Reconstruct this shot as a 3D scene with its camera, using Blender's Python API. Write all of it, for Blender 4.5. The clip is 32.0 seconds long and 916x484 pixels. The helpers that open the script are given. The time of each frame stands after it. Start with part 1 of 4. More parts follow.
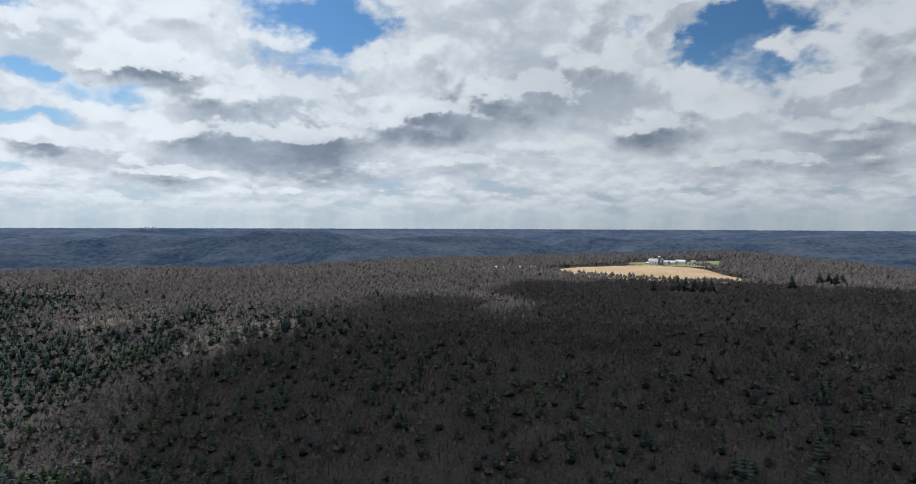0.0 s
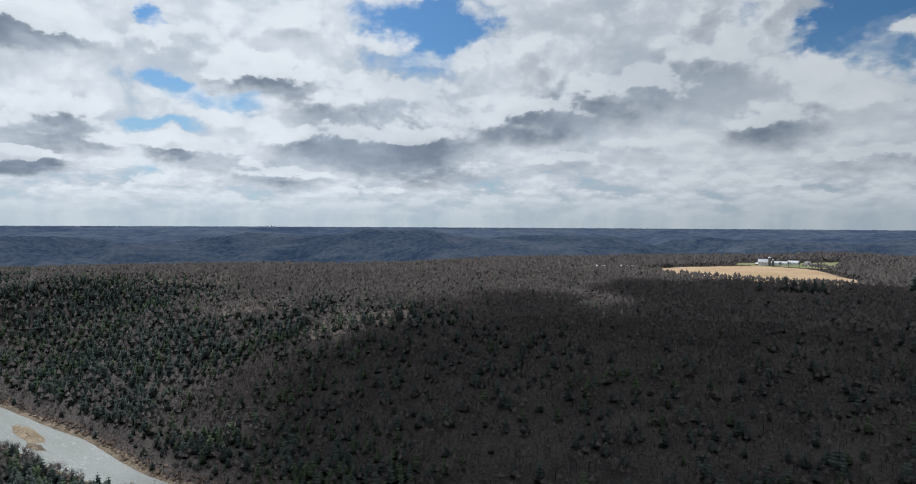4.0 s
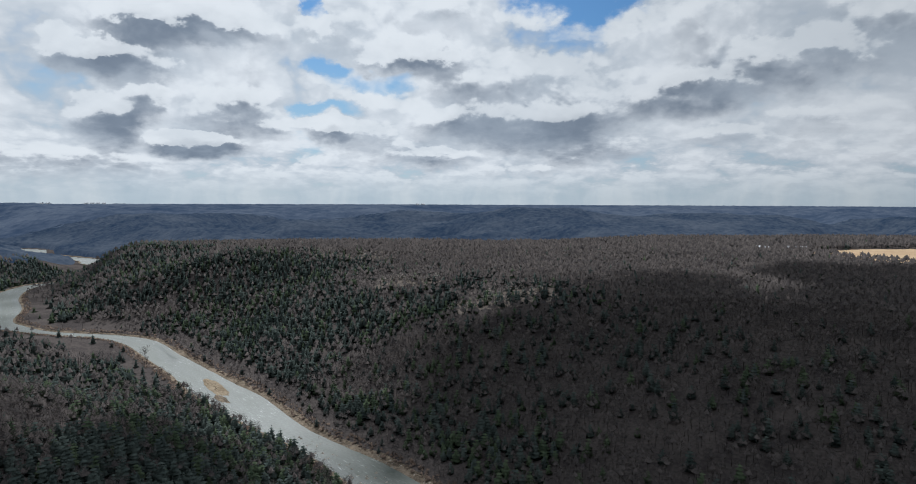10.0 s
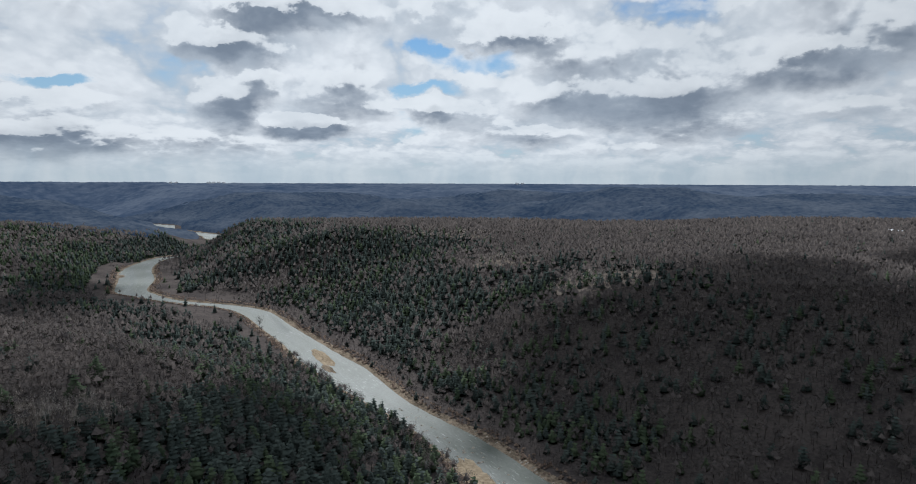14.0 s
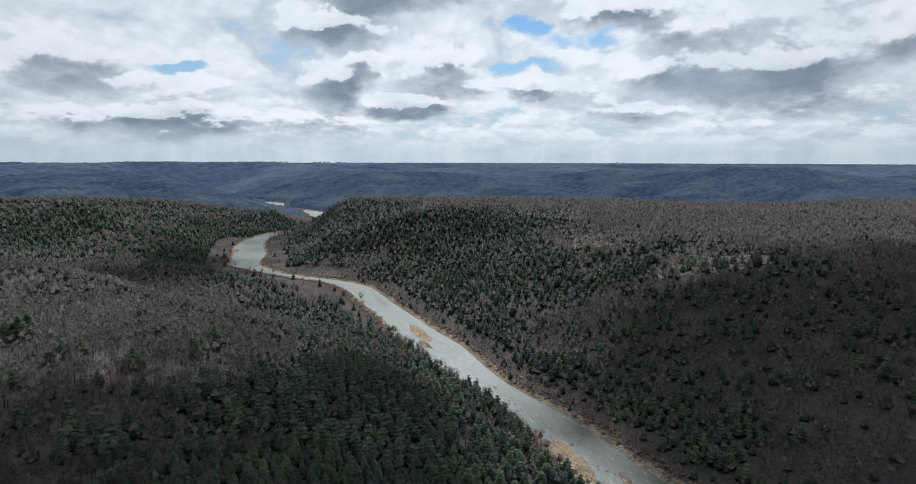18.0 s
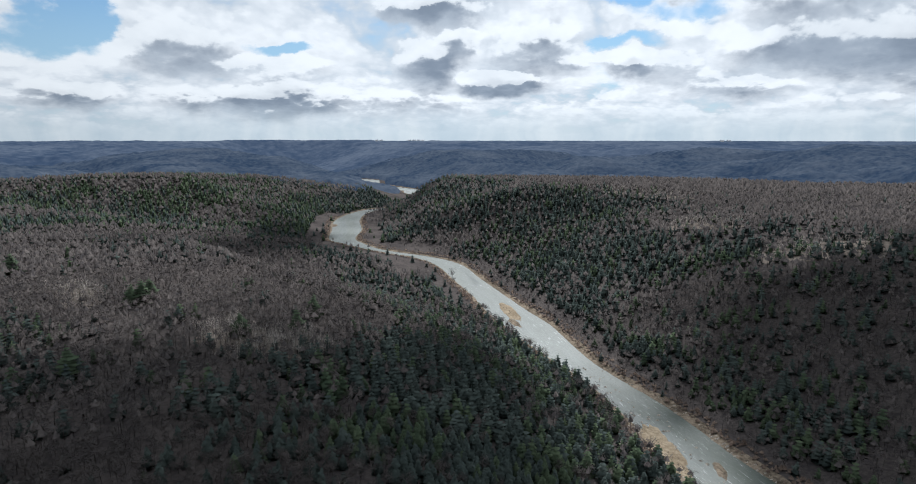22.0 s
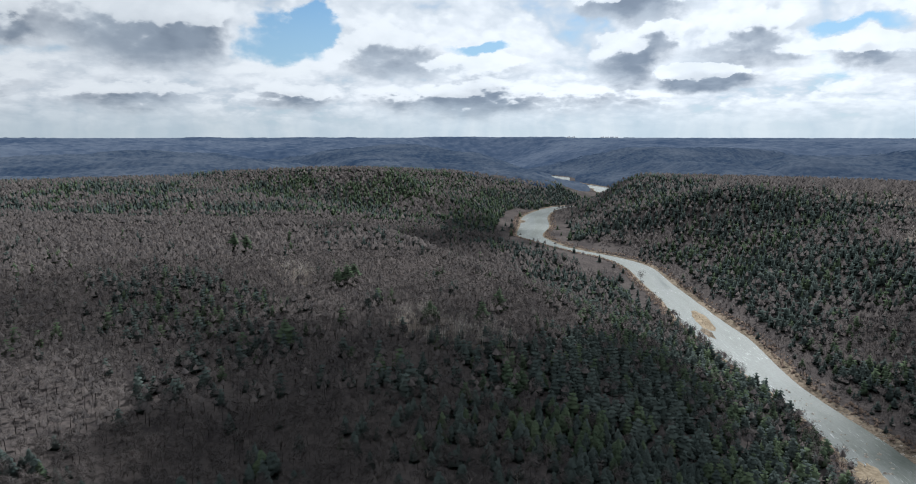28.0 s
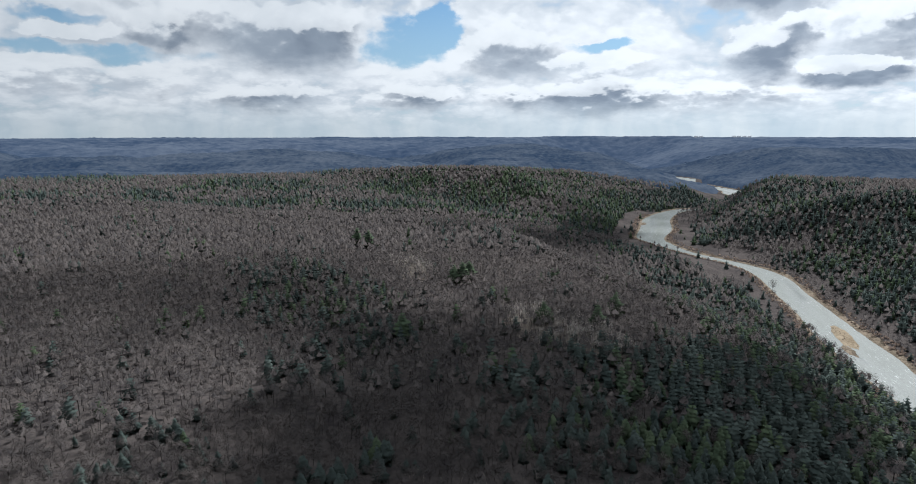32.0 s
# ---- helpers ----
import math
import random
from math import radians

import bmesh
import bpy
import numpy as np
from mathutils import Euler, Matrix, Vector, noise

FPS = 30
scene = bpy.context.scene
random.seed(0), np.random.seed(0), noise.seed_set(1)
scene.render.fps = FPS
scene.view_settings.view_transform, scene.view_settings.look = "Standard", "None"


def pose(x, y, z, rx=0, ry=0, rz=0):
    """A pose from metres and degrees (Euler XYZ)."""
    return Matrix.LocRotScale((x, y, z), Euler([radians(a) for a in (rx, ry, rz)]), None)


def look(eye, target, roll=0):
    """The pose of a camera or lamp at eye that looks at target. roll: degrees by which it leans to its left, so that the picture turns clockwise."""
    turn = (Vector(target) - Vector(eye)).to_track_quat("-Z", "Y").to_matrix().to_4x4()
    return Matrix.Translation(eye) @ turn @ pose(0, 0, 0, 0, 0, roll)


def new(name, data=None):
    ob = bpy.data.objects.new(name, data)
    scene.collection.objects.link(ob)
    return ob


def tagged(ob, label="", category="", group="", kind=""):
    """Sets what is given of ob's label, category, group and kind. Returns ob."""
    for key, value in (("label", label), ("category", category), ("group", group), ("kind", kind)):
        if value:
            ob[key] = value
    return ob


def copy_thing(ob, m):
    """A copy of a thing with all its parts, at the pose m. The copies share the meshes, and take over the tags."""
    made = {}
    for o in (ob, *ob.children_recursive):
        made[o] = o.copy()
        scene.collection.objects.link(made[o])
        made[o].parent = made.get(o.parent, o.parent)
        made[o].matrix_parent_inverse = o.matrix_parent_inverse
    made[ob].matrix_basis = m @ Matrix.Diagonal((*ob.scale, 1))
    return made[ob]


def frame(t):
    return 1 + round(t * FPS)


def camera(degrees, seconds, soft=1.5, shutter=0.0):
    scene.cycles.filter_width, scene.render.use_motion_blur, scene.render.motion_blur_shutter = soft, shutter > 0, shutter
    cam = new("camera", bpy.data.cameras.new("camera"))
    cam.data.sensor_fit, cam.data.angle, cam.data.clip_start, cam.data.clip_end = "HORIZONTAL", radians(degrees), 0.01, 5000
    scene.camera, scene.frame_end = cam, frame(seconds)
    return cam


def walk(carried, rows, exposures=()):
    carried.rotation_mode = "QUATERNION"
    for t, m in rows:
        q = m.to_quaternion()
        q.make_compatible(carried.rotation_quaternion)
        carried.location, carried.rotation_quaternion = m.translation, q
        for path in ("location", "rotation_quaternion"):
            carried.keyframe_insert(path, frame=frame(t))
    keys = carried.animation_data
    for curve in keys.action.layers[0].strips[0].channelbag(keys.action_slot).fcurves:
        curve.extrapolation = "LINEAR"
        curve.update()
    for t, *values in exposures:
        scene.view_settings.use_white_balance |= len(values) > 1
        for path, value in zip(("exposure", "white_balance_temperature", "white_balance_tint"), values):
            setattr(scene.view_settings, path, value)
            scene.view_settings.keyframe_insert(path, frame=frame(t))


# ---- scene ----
# ---------------------------------------------------------------- camera
cam = camera(71.7, 32.0, soft=1.0)
EYE = 205.0  # metres above the river
# seconds, yaw to the left of +y, pitch, roll; the drone hovers and turns
TURNS = [
    (2, 3.21, -1.59, 0.26),
    (2.5, 4.40, -1.58, 0.28),
    (3, 5.61, -1.61, 0.27),
    (3.5, 6.86, -1.59, 0.28),
    (5.5, 11.69, -1.59, 0.31),
    (6, 12.77, -1.58, 0.31),
    (6.5, 13.82, -1.60, 0.31),
    (7, 14.85, -1.63, 0.31),
    (7.5, 15.89, -1.85, 0.31),
    (8, 16.85, -2.23, 0.29),
    (8.5, 17.82, -2.66, 0.26),
    (9, 18.89, -3.07, 0.22),
    (9.5, 20.06, -3.42, 0.19),
    (10, 21.24, -3.64, 0.19),
    (10.5, 22.34, -3.89, 0.19),
    (11, 23.48, -4.11, 0.20),
    (11.5, 24.60, -4.34, 0.21),
    (12, 25.73, -4.59, 0.21),
    (12.5, 26.84, -4.84, 0.18),
    (13, 27.96, -5.07, 0.19),
    (13.5, 29.07, -5.30, 0.20),
    (14, 30.18, -5.52, 0.20),
    (14.5, 31.26, -5.74, 0.21),
    (16.5, 35.71, -6.66, 0.11),
    (17, 36.81, -6.90, 0.12),
    (17.5, 37.90, -7.12, 0.12),
    (18, 38.95, -7.38, 0.12),
    (18.5, 39.99, -7.63, 0.11),
    (19, 41.06, -7.87, 0.13),
    (19.5, 42.11, -8.12, 0.12),
    (20, 43.13, -8.37, 0.13),
    (20.5, 44.17, -8.60, 0.14),
    (21, 45.21, -8.85, 0.07),
    (21.5, 46.25, -9.07, 0.02),
    (22, 47.27, -9.34, -0.00),
    (22.5, 48.33, -9.52, -0.00),
    (23, 49.52, -9.57, 0.00),
    (23.5, 50.86, -9.58, -0.05),
    (24, 52.41, -9.59, -0.03),
    (24.5, 53.90, -9.61, 0.02),
    (25, 55.41, -9.62, 0.04),
    (25.5, 56.92, -9.61, 0.05),
    (27.5, 62.83, -9.63, -0.03),
    (28, 64.27, -9.61, -0.00),
    (28.5, 65.65, -9.62, -0.03),
    (29, 67.02, -9.62, -0.05),
    (29.5, 68.34, -9.61, -0.04),
    (30, 69.67, -9.61, -0.07),
    (30.5, 71.00, -9.62, -0.09),
    (31, 72.33, -9.60, -0.13),
    (31.5, 73.59, -9.61, -0.14),
    (32, 74.83, -9.65, -0.09),
]
# the opening pull-back: seconds, metres ahead of the hover, yaw, pitch, roll
OPENING = [(0.0, 48.0, -0.95, -1.45, 0.2), (0.5, 32.0, 0.0, -1.5, 0.22), (1.0, 14.5, 1.0, -1.56, 0.25), (1.5, 1.6, 2.03, -1.58, 0.26)]


def aim(x, y, z, yaw, pitch, roll):
    return pose(x, y, z, 90 + pitch, 0, yaw) @ pose(0, 0, 0, 0, 0, roll)


walk(cam, [(t, aim(0, s, EYE, yaw, pitch, roll)) for t, s, yaw, pitch, roll in OPENING]
     + [(t, aim(0, 0, EYE, yaw, pitch, roll)) for t, yaw, pitch, roll in TURNS],
     [(0.0, -0.15, 5900, 8), (3.0, -0.22, 5900, 8), (12.0, -0.28, 5900, 8), (17.0, -0.12, 5900, 8), (22.0, 0.06, 5900, 8), (32.0, 0.12, 5900, 8)])

# ---------------------------------------------------------------- light
SUN_AZ, SUN_EL = 38.0, 46.0  # degrees left of +y, above the horizon
TO_SUN = Vector((-math.sin(radians(SUN_AZ)) * math.cos(radians(SUN_EL)),
                 math.cos(radians(SUN_AZ)) * math.cos(radians(SUN_EL)), math.sin(radians(SUN_EL))))
sun = new("sun", bpy.data.lights.new("sun", "SUN"))
sun.data.energy, sun.data.angle, sun.data.color = 4.6, radians(0.53), (1.0, 0.965, 0.92)
sun.matrix_world = look(TO_SUN * 3000, (0, 0, 0))


class Nodes:
    """Short ways to write a node tree."""

    def __init__(self, tree):
        self.tree = tree
        tree.nodes.clear()

    def add(self, kind, inputs=(), **settings):
        n = self.tree.nodes.new(kind)
        for k, v in settings.items():
            setattr(n, k, v)
        for k, v in dict(inputs).items():
            self.put(n.inputs[k], v)
        return n

    def put(self, socket, v):
        if isinstance(v, bpy.types.NodeSocket):
            self.tree.links.new(v, socket)
        else:
            socket.default_value = v

    def math(self, op, a, b=0.0, c=0.0, clamp=False):
        return self.add("ShaderNodeMath", {0: a, 1: b, 2: c}, operation=op, use_clamp=clamp).outputs[0]

    def vec(self, op, a, b=(0, 0, 0)):
        n = self.add("ShaderNodeVectorMath", {0: a}, operation=op)
        if op == "SCALE":
            self.put(n.inputs["Scale"], b)
        else:
            self.put(n.inputs[1], b)
        return n.outputs["Value" if op in ("LENGTH", "DOT_PRODUCT") else "Vector"]

    def ramp(self, v, lo, hi, a=0.0, b=1.0, smooth=True):
        return self.add("ShaderNodeMapRange", {0: v, 1: lo, 2: hi, 3: a, 4: b}, interpolation_type="SMOOTHSTEP" if smooth else "LINEAR").outputs[0]

    def mix(self, f, a, b, blend="MIX"):
        n = self.add("ShaderNodeMix", data_type="RGBA", blend_type=blend)
        for sock, v in ((n.inputs[0], f), (n.inputs[6], a), (n.inputs[7], b)):
            if isinstance(v, tuple) and len(v) == 3:
                v = (*v, 1.0)
            self.put(sock, v)
        return n.outputs[2]

    def noise(self, coords, scale, detail=4.0, rough=0.55, out=0, distortion=0.0):
        return self.add("ShaderNodeTexNoise", {"Vector": coords, "Scale": scale, "Detail": detail, "Roughness": rough, "Distortion": distortion}).outputs[out]


def build_sky():
    world = bpy.data.worlds.new("sky")
    scene.world = world
    world.use_nodes = True
    n = Nodes(world.node_tree)
    d = n.add("ShaderNodeTexCoord").outputs["Generated"]
    s = n.add("ShaderNodeSeparateXYZ", {0: d}).outputs
    az = n.math("MULTIPLY", n.math("ARCTAN2", n.math("MULTIPLY", s[0], -1.0), s[1]), 57.29578)
    el = n.math("MULTIPLY", n.math("ARCSINE", s[2]), 57.29578)
    sky = n.add("ShaderNodeTexSky", sky_type="NISHITA", sun_disc=False, sun_elevation=radians(SUN_EL),
                sun_rotation=radians(-SUN_AZ), air_density=1.0, dust_density=0.4).outputs[0]
    clear = n.mix(1.0, n.vec("SCALE", sky, 0.062), (0.62, 0.92, 1.15), "MULTIPLY")
    # clouds are small and flat near the horizon, larger and rounder higher up
    place = n.add("ShaderNodeCombineXYZ", {0: az, 1: el}).outputs[0]
    size = n.ramp(el, 0.0, 14.0, 0.35, 1.0, False)
    lift = n.math("MULTIPLY", size, 1.5)  # degrees towards the sun
    high = n.ramp(el, 2.0, 9.0)

    def relief(up_):
        """Cauliflower noise of the cloud layer, looked up up_ degrees higher."""
        raised = n.vec("ADD", place, n.add("ShaderNodeCombineXYZ", {0: n.math("MULTIPLY", up_, 0.3), 1: up_}).outputs[0])
        total = None
        for tall, k, share in ((1.45, 1.0, high), (2.5, 2.1, n.math("SUBTRACT", 1.0, high))):
            c = n.vec("MULTIPLY", raised, (k, k * tall, 0.0))
            bend = n.vec("SUBTRACT", n.noise(c, 0.16, 5.0, 0.58, 1), (0.5, 0.5, 0.5))
            c = n.vec("ADD", c, n.vec("SCALE", bend, 4.2))
            v = n.math("MULTIPLY", n.noise(c, 0.085, 6.0, 0.52), 0.80)
            for f_, w_ in ((0.20, 0.24), (0.50, 0.13), (1.25, 0.06)):
                head = n.add("ShaderNodeTexVoronoi", {"Vector": c, "Scale": f_, "Smoothness": 0.5}, feature="SMOOTH_F1").outputs["Distance"]
                v = n.math("SUBTRACT", v, n.math("MULTIPLY", head, w_))
            v = n.math("MULTIPLY", n.math("ADD", v, 0.28), share)
            total = v if total is None else n.math("ADD", total, v)
        return total

    low_relief, high_relief = relief(0.0), relief(n.math("MULTIPLY", size, 0.9))
    warp = n.vec("SUBTRACT", n.noise(n.vec("MULTIPLY", place, (1.0, 1.5, 1.0)), 0.26, 6.0, 0.6, 1), (0.5, 0.5, 0.5))
    place = n.vec("ADD", place, n.vec("SCALE", n.vec("MULTIPLY", warp, (8.0, 4.4, 0.0)), size))
    above = n.vec("ADD", place, n.add("ShaderNodeCombineXYZ", {1: lift}).outputs[0])
    here, over = low_relief, high_relief

    def spot(a, e, w, h, more):
        """More or less cloud round azimuth a and elevation e, reaching w and h degrees."""
        nonlocal here, over
        w, h = w * 1.25, h * 1.25
        out = []
        for where, total in ((place, here), (above, over)):
            off = n.add("ShaderNodeVectorMath", {0: where, 1: (1.0 / w, 1.0 / h, 0.0), 2: (-a / w, -e / h, 0.0)}, operation="MULTIPLY_ADD").outputs[0]
            out.append(n.math("ADD", total, n.ramp(n.vec("LENGTH", off), 1.25, 0.45, 0.0, more)))
        here, over = out

    spot(10.6, 17.7, 6.1, 2.1, -0.30)
    spot(-25.8, 14.5, 5.7, 3.3, -0.34)
    spot(-22.4, 16.9, 2.7, 1.8, -0.20)
    spot(28.4, 10.7, 4.6, 1.4, -0.13)
    spot(32.6, 11.6, 1.5, 0.7, -0.16)
    spot(-15.8, 17.2, 1.4, 1.5, -0.20)
    spot(-20.6, 17.9, 2.7, 1.6, 0.26)
    spot(-28.9, 14.2, 1.7, 1.0, 0.24)
    spot(6.5, 18.5, 1.5, 0.8, 0.14)
    spot(-4.9, 15.9, 10.2, 4.4, 0.09)
    spot(1.4, 9.4, 4.7, 1.3, 0.34)
    spot(-6.0, 11.2, 5.7, 1.8, 0.28)
    spot(-12.1, 13.2, 4.0, 1.9, 0.20)
    spot(15.6, 9.1, 8.5, 3.2, 0.26)
    spot(17.5, 7.0, 6.4, 1.4, 0.22)
    spot(9.7, 7.5, 3.6, 1.2, 0.16)
    spot(26.1, 12.8, 4.5, 1.1, 0.32)
    spot(32.7, 6.9, 1.8, 1.0, 0.28)
    spot(25.4, 4.9, 2.8, 0.8, 0.20)
    spot(10.7, 5.1, 5.1, 1.2, 0.26)
    spot(15.6, 3.0, 2.1, 0.5, 0.14)
    spot(-17.4, 10.3, 4.5, 3.0, 0.15)
    spot(-18.6, 8.5, 3.3, 1.3, 0.24)
    spot(-23.6, 10.6, 2.7, 1.9, 0.10)
    spot(-31.2, 9.9, 4.8, 2.2, 0.11)
    spot(-32.4, 7.8, 4.7, 1.1, 0.18)
    spot(-34.5, 14.0, 3.0, 2.6, 0.13)
    spot(-33.2, 5.5, 3.3, 1.6, 0.24)
    spot(-25.9, 5.4, 4.6, 0.8, 0.22)
    spot(-1.8, 5.7, 3.2, 0.7, 0.18)
    spot(-7.3, 7.1, 2.6, 0.8, 0.14)
    spot(32.5, 14.8, 4.6, 1.5, 0.16)
    spot(22.9, 17.0, 3.6, 1.1, 0.12)
    spot(33.5, 16.4, 1.2, 1.3, -0.26)
    spot(27.4, 10.2, 3.3, 0.9, -0.13)
    spot(23.9, 9.1, 2.6, 0.7, -0.14)
    spot(34.0, 8.0, 2.0, 0.5, -0.16)
    spot(40.3, 7.8, 3.5, 1.5, 0.32)
    spot(43.8, 5.1, 3.1, 0.8, 0.32)
    spot(36.7, 6.4, 1.4, 0.6, 0.24)
    spot(30.3, 6.1, 2.7, 0.9, 0.26)
    spot(44.8, 14.3, 6.0, 2.0, 0.18)
    spot(47.1, 8.4, 1.5, 1.3, 0.20)
    spot(22.9, 4.2, 3.1, 0.8, 0.18)
    spot(50.1, 6.3, 2.3, 1.5, 0.38)
    spot(43.9, 5.0, 2.8, 0.9, 0.34)
    spot(62.1, 3.3, 3.5, 1.7, 0.26)
    spot(61.3, 5.5, 2.2, 1.2, 0.16)
    spot(52.2, 2.9, 5.4, 1.1, 0.16)
    spot(52.4, 11.4, 2.2, 1.4, 0.22)
    spot(48.4, 11.3, 2.8, 1.4, 0.22)
    spot(43.7, 14.6, 5.4, 1.0, 0.24)
    spot(48.1, 8.1, 2.3, 1.0, 0.16)
    spot(61.2, 7.4, 2.8, 0.4, -0.18)
    spot(32.3, 8.1, 2.6, 0.5, -0.14)
    spot(34.9, 5.3, 2.5, 1.0, -0.14)
    spot(70.3, 7.1, 3.7, 1.6, 0.34)
    spot(65.0, 3.1, 5.1, 1.2, 0.28)
    spot(50.4, 11.4, 4.5, 1.1, 0.22)
    spot(65.3, 5.8, 2.7, 0.7, 0.14)
    spot(77.4, 3.4, 1.9, 0.8, 0.18)
    spot(76.6, 8.5, 2.2, 1.6, -0.24)
    spot(63.4, 7.2, 3.7, 0.5, -0.22)
    spot(88.1, 8.1, 5.1, 2.0, 0.32)
    spot(78.7, 3.3, 3.3, 0.8, 0.20)
    spot(89.9, 3.4, 3.0, 0.8, 0.18)
    spot(76.7, 7.3, 1.6, 0.5, 0.12)
    spot(79.7, 7.8, 4.2, 1.8, -0.34)
    spot(92.7, 8.5, 9.1, 2.2, 0.20)
    spot(99.3, 8.1, 1.7, 1.3, 0.20)
    spot(104.9, 7.7, 2.8, 0.6, 0.24)
    spot(91.6, 3.1, 4.3, 1.0, 0.20)
    spot(107.8, 4.2, 3.4, 1.0, 0.16)
    spot(101.2, 4.1, 2.5, 0.8, 0.14)
    spot(99.8, 6.3, 5.7, 0.6, -0.22)
    spot(107.6, 6.5, 2.2, 0.6, -0.20)
    spot(105.9, 8.9, 3.1, 0.5, -0.20)
    spot(77.0, 10.3, 1.6, 0.7, -0.22)
    # backlit: thin cloud is white, the thick undersides are grey, the upper rims catch the sun
    rim = n.ramp(n.math("SUBTRACT", here, over), -0.05, 0.17)
    depth = n.math("ADD", n.math("MULTIPLY", here, 0.40), n.math("MULTIPLY", over, 0.60))
    thick = n.ramp(n.math("SUBTRACT", depth, n.math("MULTIPLY", rim, 0.16)), 0.43, 0.93)
    grey = n.mix(n.ramp(high_relief, 0.36, 0.60), (0.35, 0.395, 0.455), (0.245, 0.285, 0.345))
    pale = n.mix(n.ramp(low_relief, 0.30, 0.56), (0.62, 0.66, 0.70), (0.95, 0.955, 0.955))
    cloud = n.mix(thick, pale, grey)
    cloud = n.mix(n.math("MULTIPLY", n.ramp(rim, 0.35, 1.0), 0.55), cloud, (1.0, 1.0, 0.985))
    blue = n.mix(n.ramp(el, 5.0, 16.0, 0.62, 0.0), n.vec("SCALE", clear, 1.3), (0.50, 0.66, 0.76))
    colour = n.mix(n.ramp(here, 0.17, 0.42), blue, cloud)
    puffs = low_relief
    # haze under the clouds at the horizon
    shafts = n.noise(n.vec("MULTIPLY", place, (1.0, 0.10, 0.0)), 0.22, 4.0, 0.6)
    haze = n.mix(n.ramp(shafts, 0.32, 0.68), (0.53, 0.61, 0.655), (0.71, 0.75, 0.755))
    colour = n.mix(n.ramp(el, 3.4, 0.0, 0.0, 0.92), colour, haze)
    # brighter round the sun than away from it
    colour = n.vec("SCALE", colour, n.ramp(n.math("ABSOLUTE", n.math("SUBTRACT", az, SUN_AZ)), 8.0, 72.0, 0.98, 0.70))
    back = n.add("ShaderNodeBackground", {"Color": colour, "Strength": 1.0})
    n.add("ShaderNodeOutputWorld", {"Surface": back.outputs[0]})


build_sky()


# ---------------------------------------------------------------- materials
def material(name, dark, light, scale=1.0, rough=0.85, metal=0.0, bump=0.0, big=0.05, coords="Object", glow=None, gloss=0.0):
    """Two-scale noise between a dark and a light tone."""
    m = bpy.data.materials.new(name)
    m.use_nodes = True
    n = Nodes(m.node_tree)
    c = n.add("ShaderNodeTexCoord").outputs[coords]
    grain = n.noise(c, scale, 5.0, 0.6)
    patch = n.noise(c, big, 4.0, 0.6)
    f = n.ramp(n.math("ADD", n.math("MULTIPLY", grain, 0.5), n.math("MULTIPLY", patch, 0.5)), 0.33, 0.67)
    b = n.add("ShaderNodeBsdfPrincipled", {"Base Color": n.mix(f, dark, light), "Roughness": rough, "Metallic": metal})
    b.inputs["Specular IOR Level"].default_value = gloss
    # emission, only for the haze painted into the far woods
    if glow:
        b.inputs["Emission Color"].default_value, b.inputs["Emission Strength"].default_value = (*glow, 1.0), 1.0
    if bump:
        n.put(b.inputs["Normal"], n.add("ShaderNodeBump", {"Height": grain, "Strength": bump, "Distance": 0.3}).outputs[0])
    n.add("ShaderNodeOutputMaterial", {"Surface": b.outputs[0]})
    return m


M_LITTER = material("leaf_litter", (0.044, 0.039, 0.039), (0.112, 0.096, 0.088), 0.35, 0.95, bump=0.4, big=0.02)
M_PALELITTER = material("pale_leaves", (0.09, 0.075, 0.064), (0.21, 0.18, 0.155), 0.12, 0.95, bump=0.3, big=0.05)
M_TWIG = material("bare_twigs", (0.048, 0.044, 0.045), (0.128, 0.111, 0.102), 0.6, 0.9, big=0.06)
M_PALE = material("pale_bark", (0.22, 0.19, 0.165), (0.42, 0.38, 0.34), 0.2, 0.9, big=0.02)
M_NEEDLE = material("conifer_needles", (0.042, 0.055, 0.051), (0.084, 0.102, 0.090), 0.12, 0.8, big=0.015)
M_PINE = material("pine_needles", (0.046, 0.066, 0.042), (0.098, 0.125, 0.074), 0.12, 0.8, big=0.015)
# painted haze: blue-tinted woods with a bluish glow, stronger on the second
M_FARHAZEWOOD = material("distant_woods_haze", (0.008, 0.014, 0.022), (0.070, 0.076, 0.082), 0.05, 1.0, big=0.0045, glow=(0.019, 0.034, 0.066))
M_HAZEWOOD = material("horizon_woods_haze", (0.010, 0.017, 0.028), (0.075, 0.084, 0.096), 0.02, 1.0, big=0.0026, glow=(0.034, 0.052, 0.092))
M_GRASS = material("dry_grass", (0.17, 0.13, 0.088), (0.36, 0.295, 0.21), 0.4, 0.95, bump=0.3, big=0.03)
M_FIELD = material("stubble", (0.36, 0.25, 0.15), (0.50, 0.37, 0.24), 0.15, 0.95, big=0.012)
M_WHITE = material("white_paint", (0.68, 0.68, 0.67), (0.82, 0.82, 0.80), 0.5, 0.6, big=0.1, gloss=0.3)
M_ROOF = material("metal_roof", (0.55, 0.57, 0.60), (0.75, 0.77, 0.80), 0.4, 0.45, big=0.1, gloss=0.3)
M_BANK = material("stony_bank", (0.06, 0.049, 0.038), (0.29, 0.232, 0.172), 0.5, 0.95, bump=0.6, big=0.05)
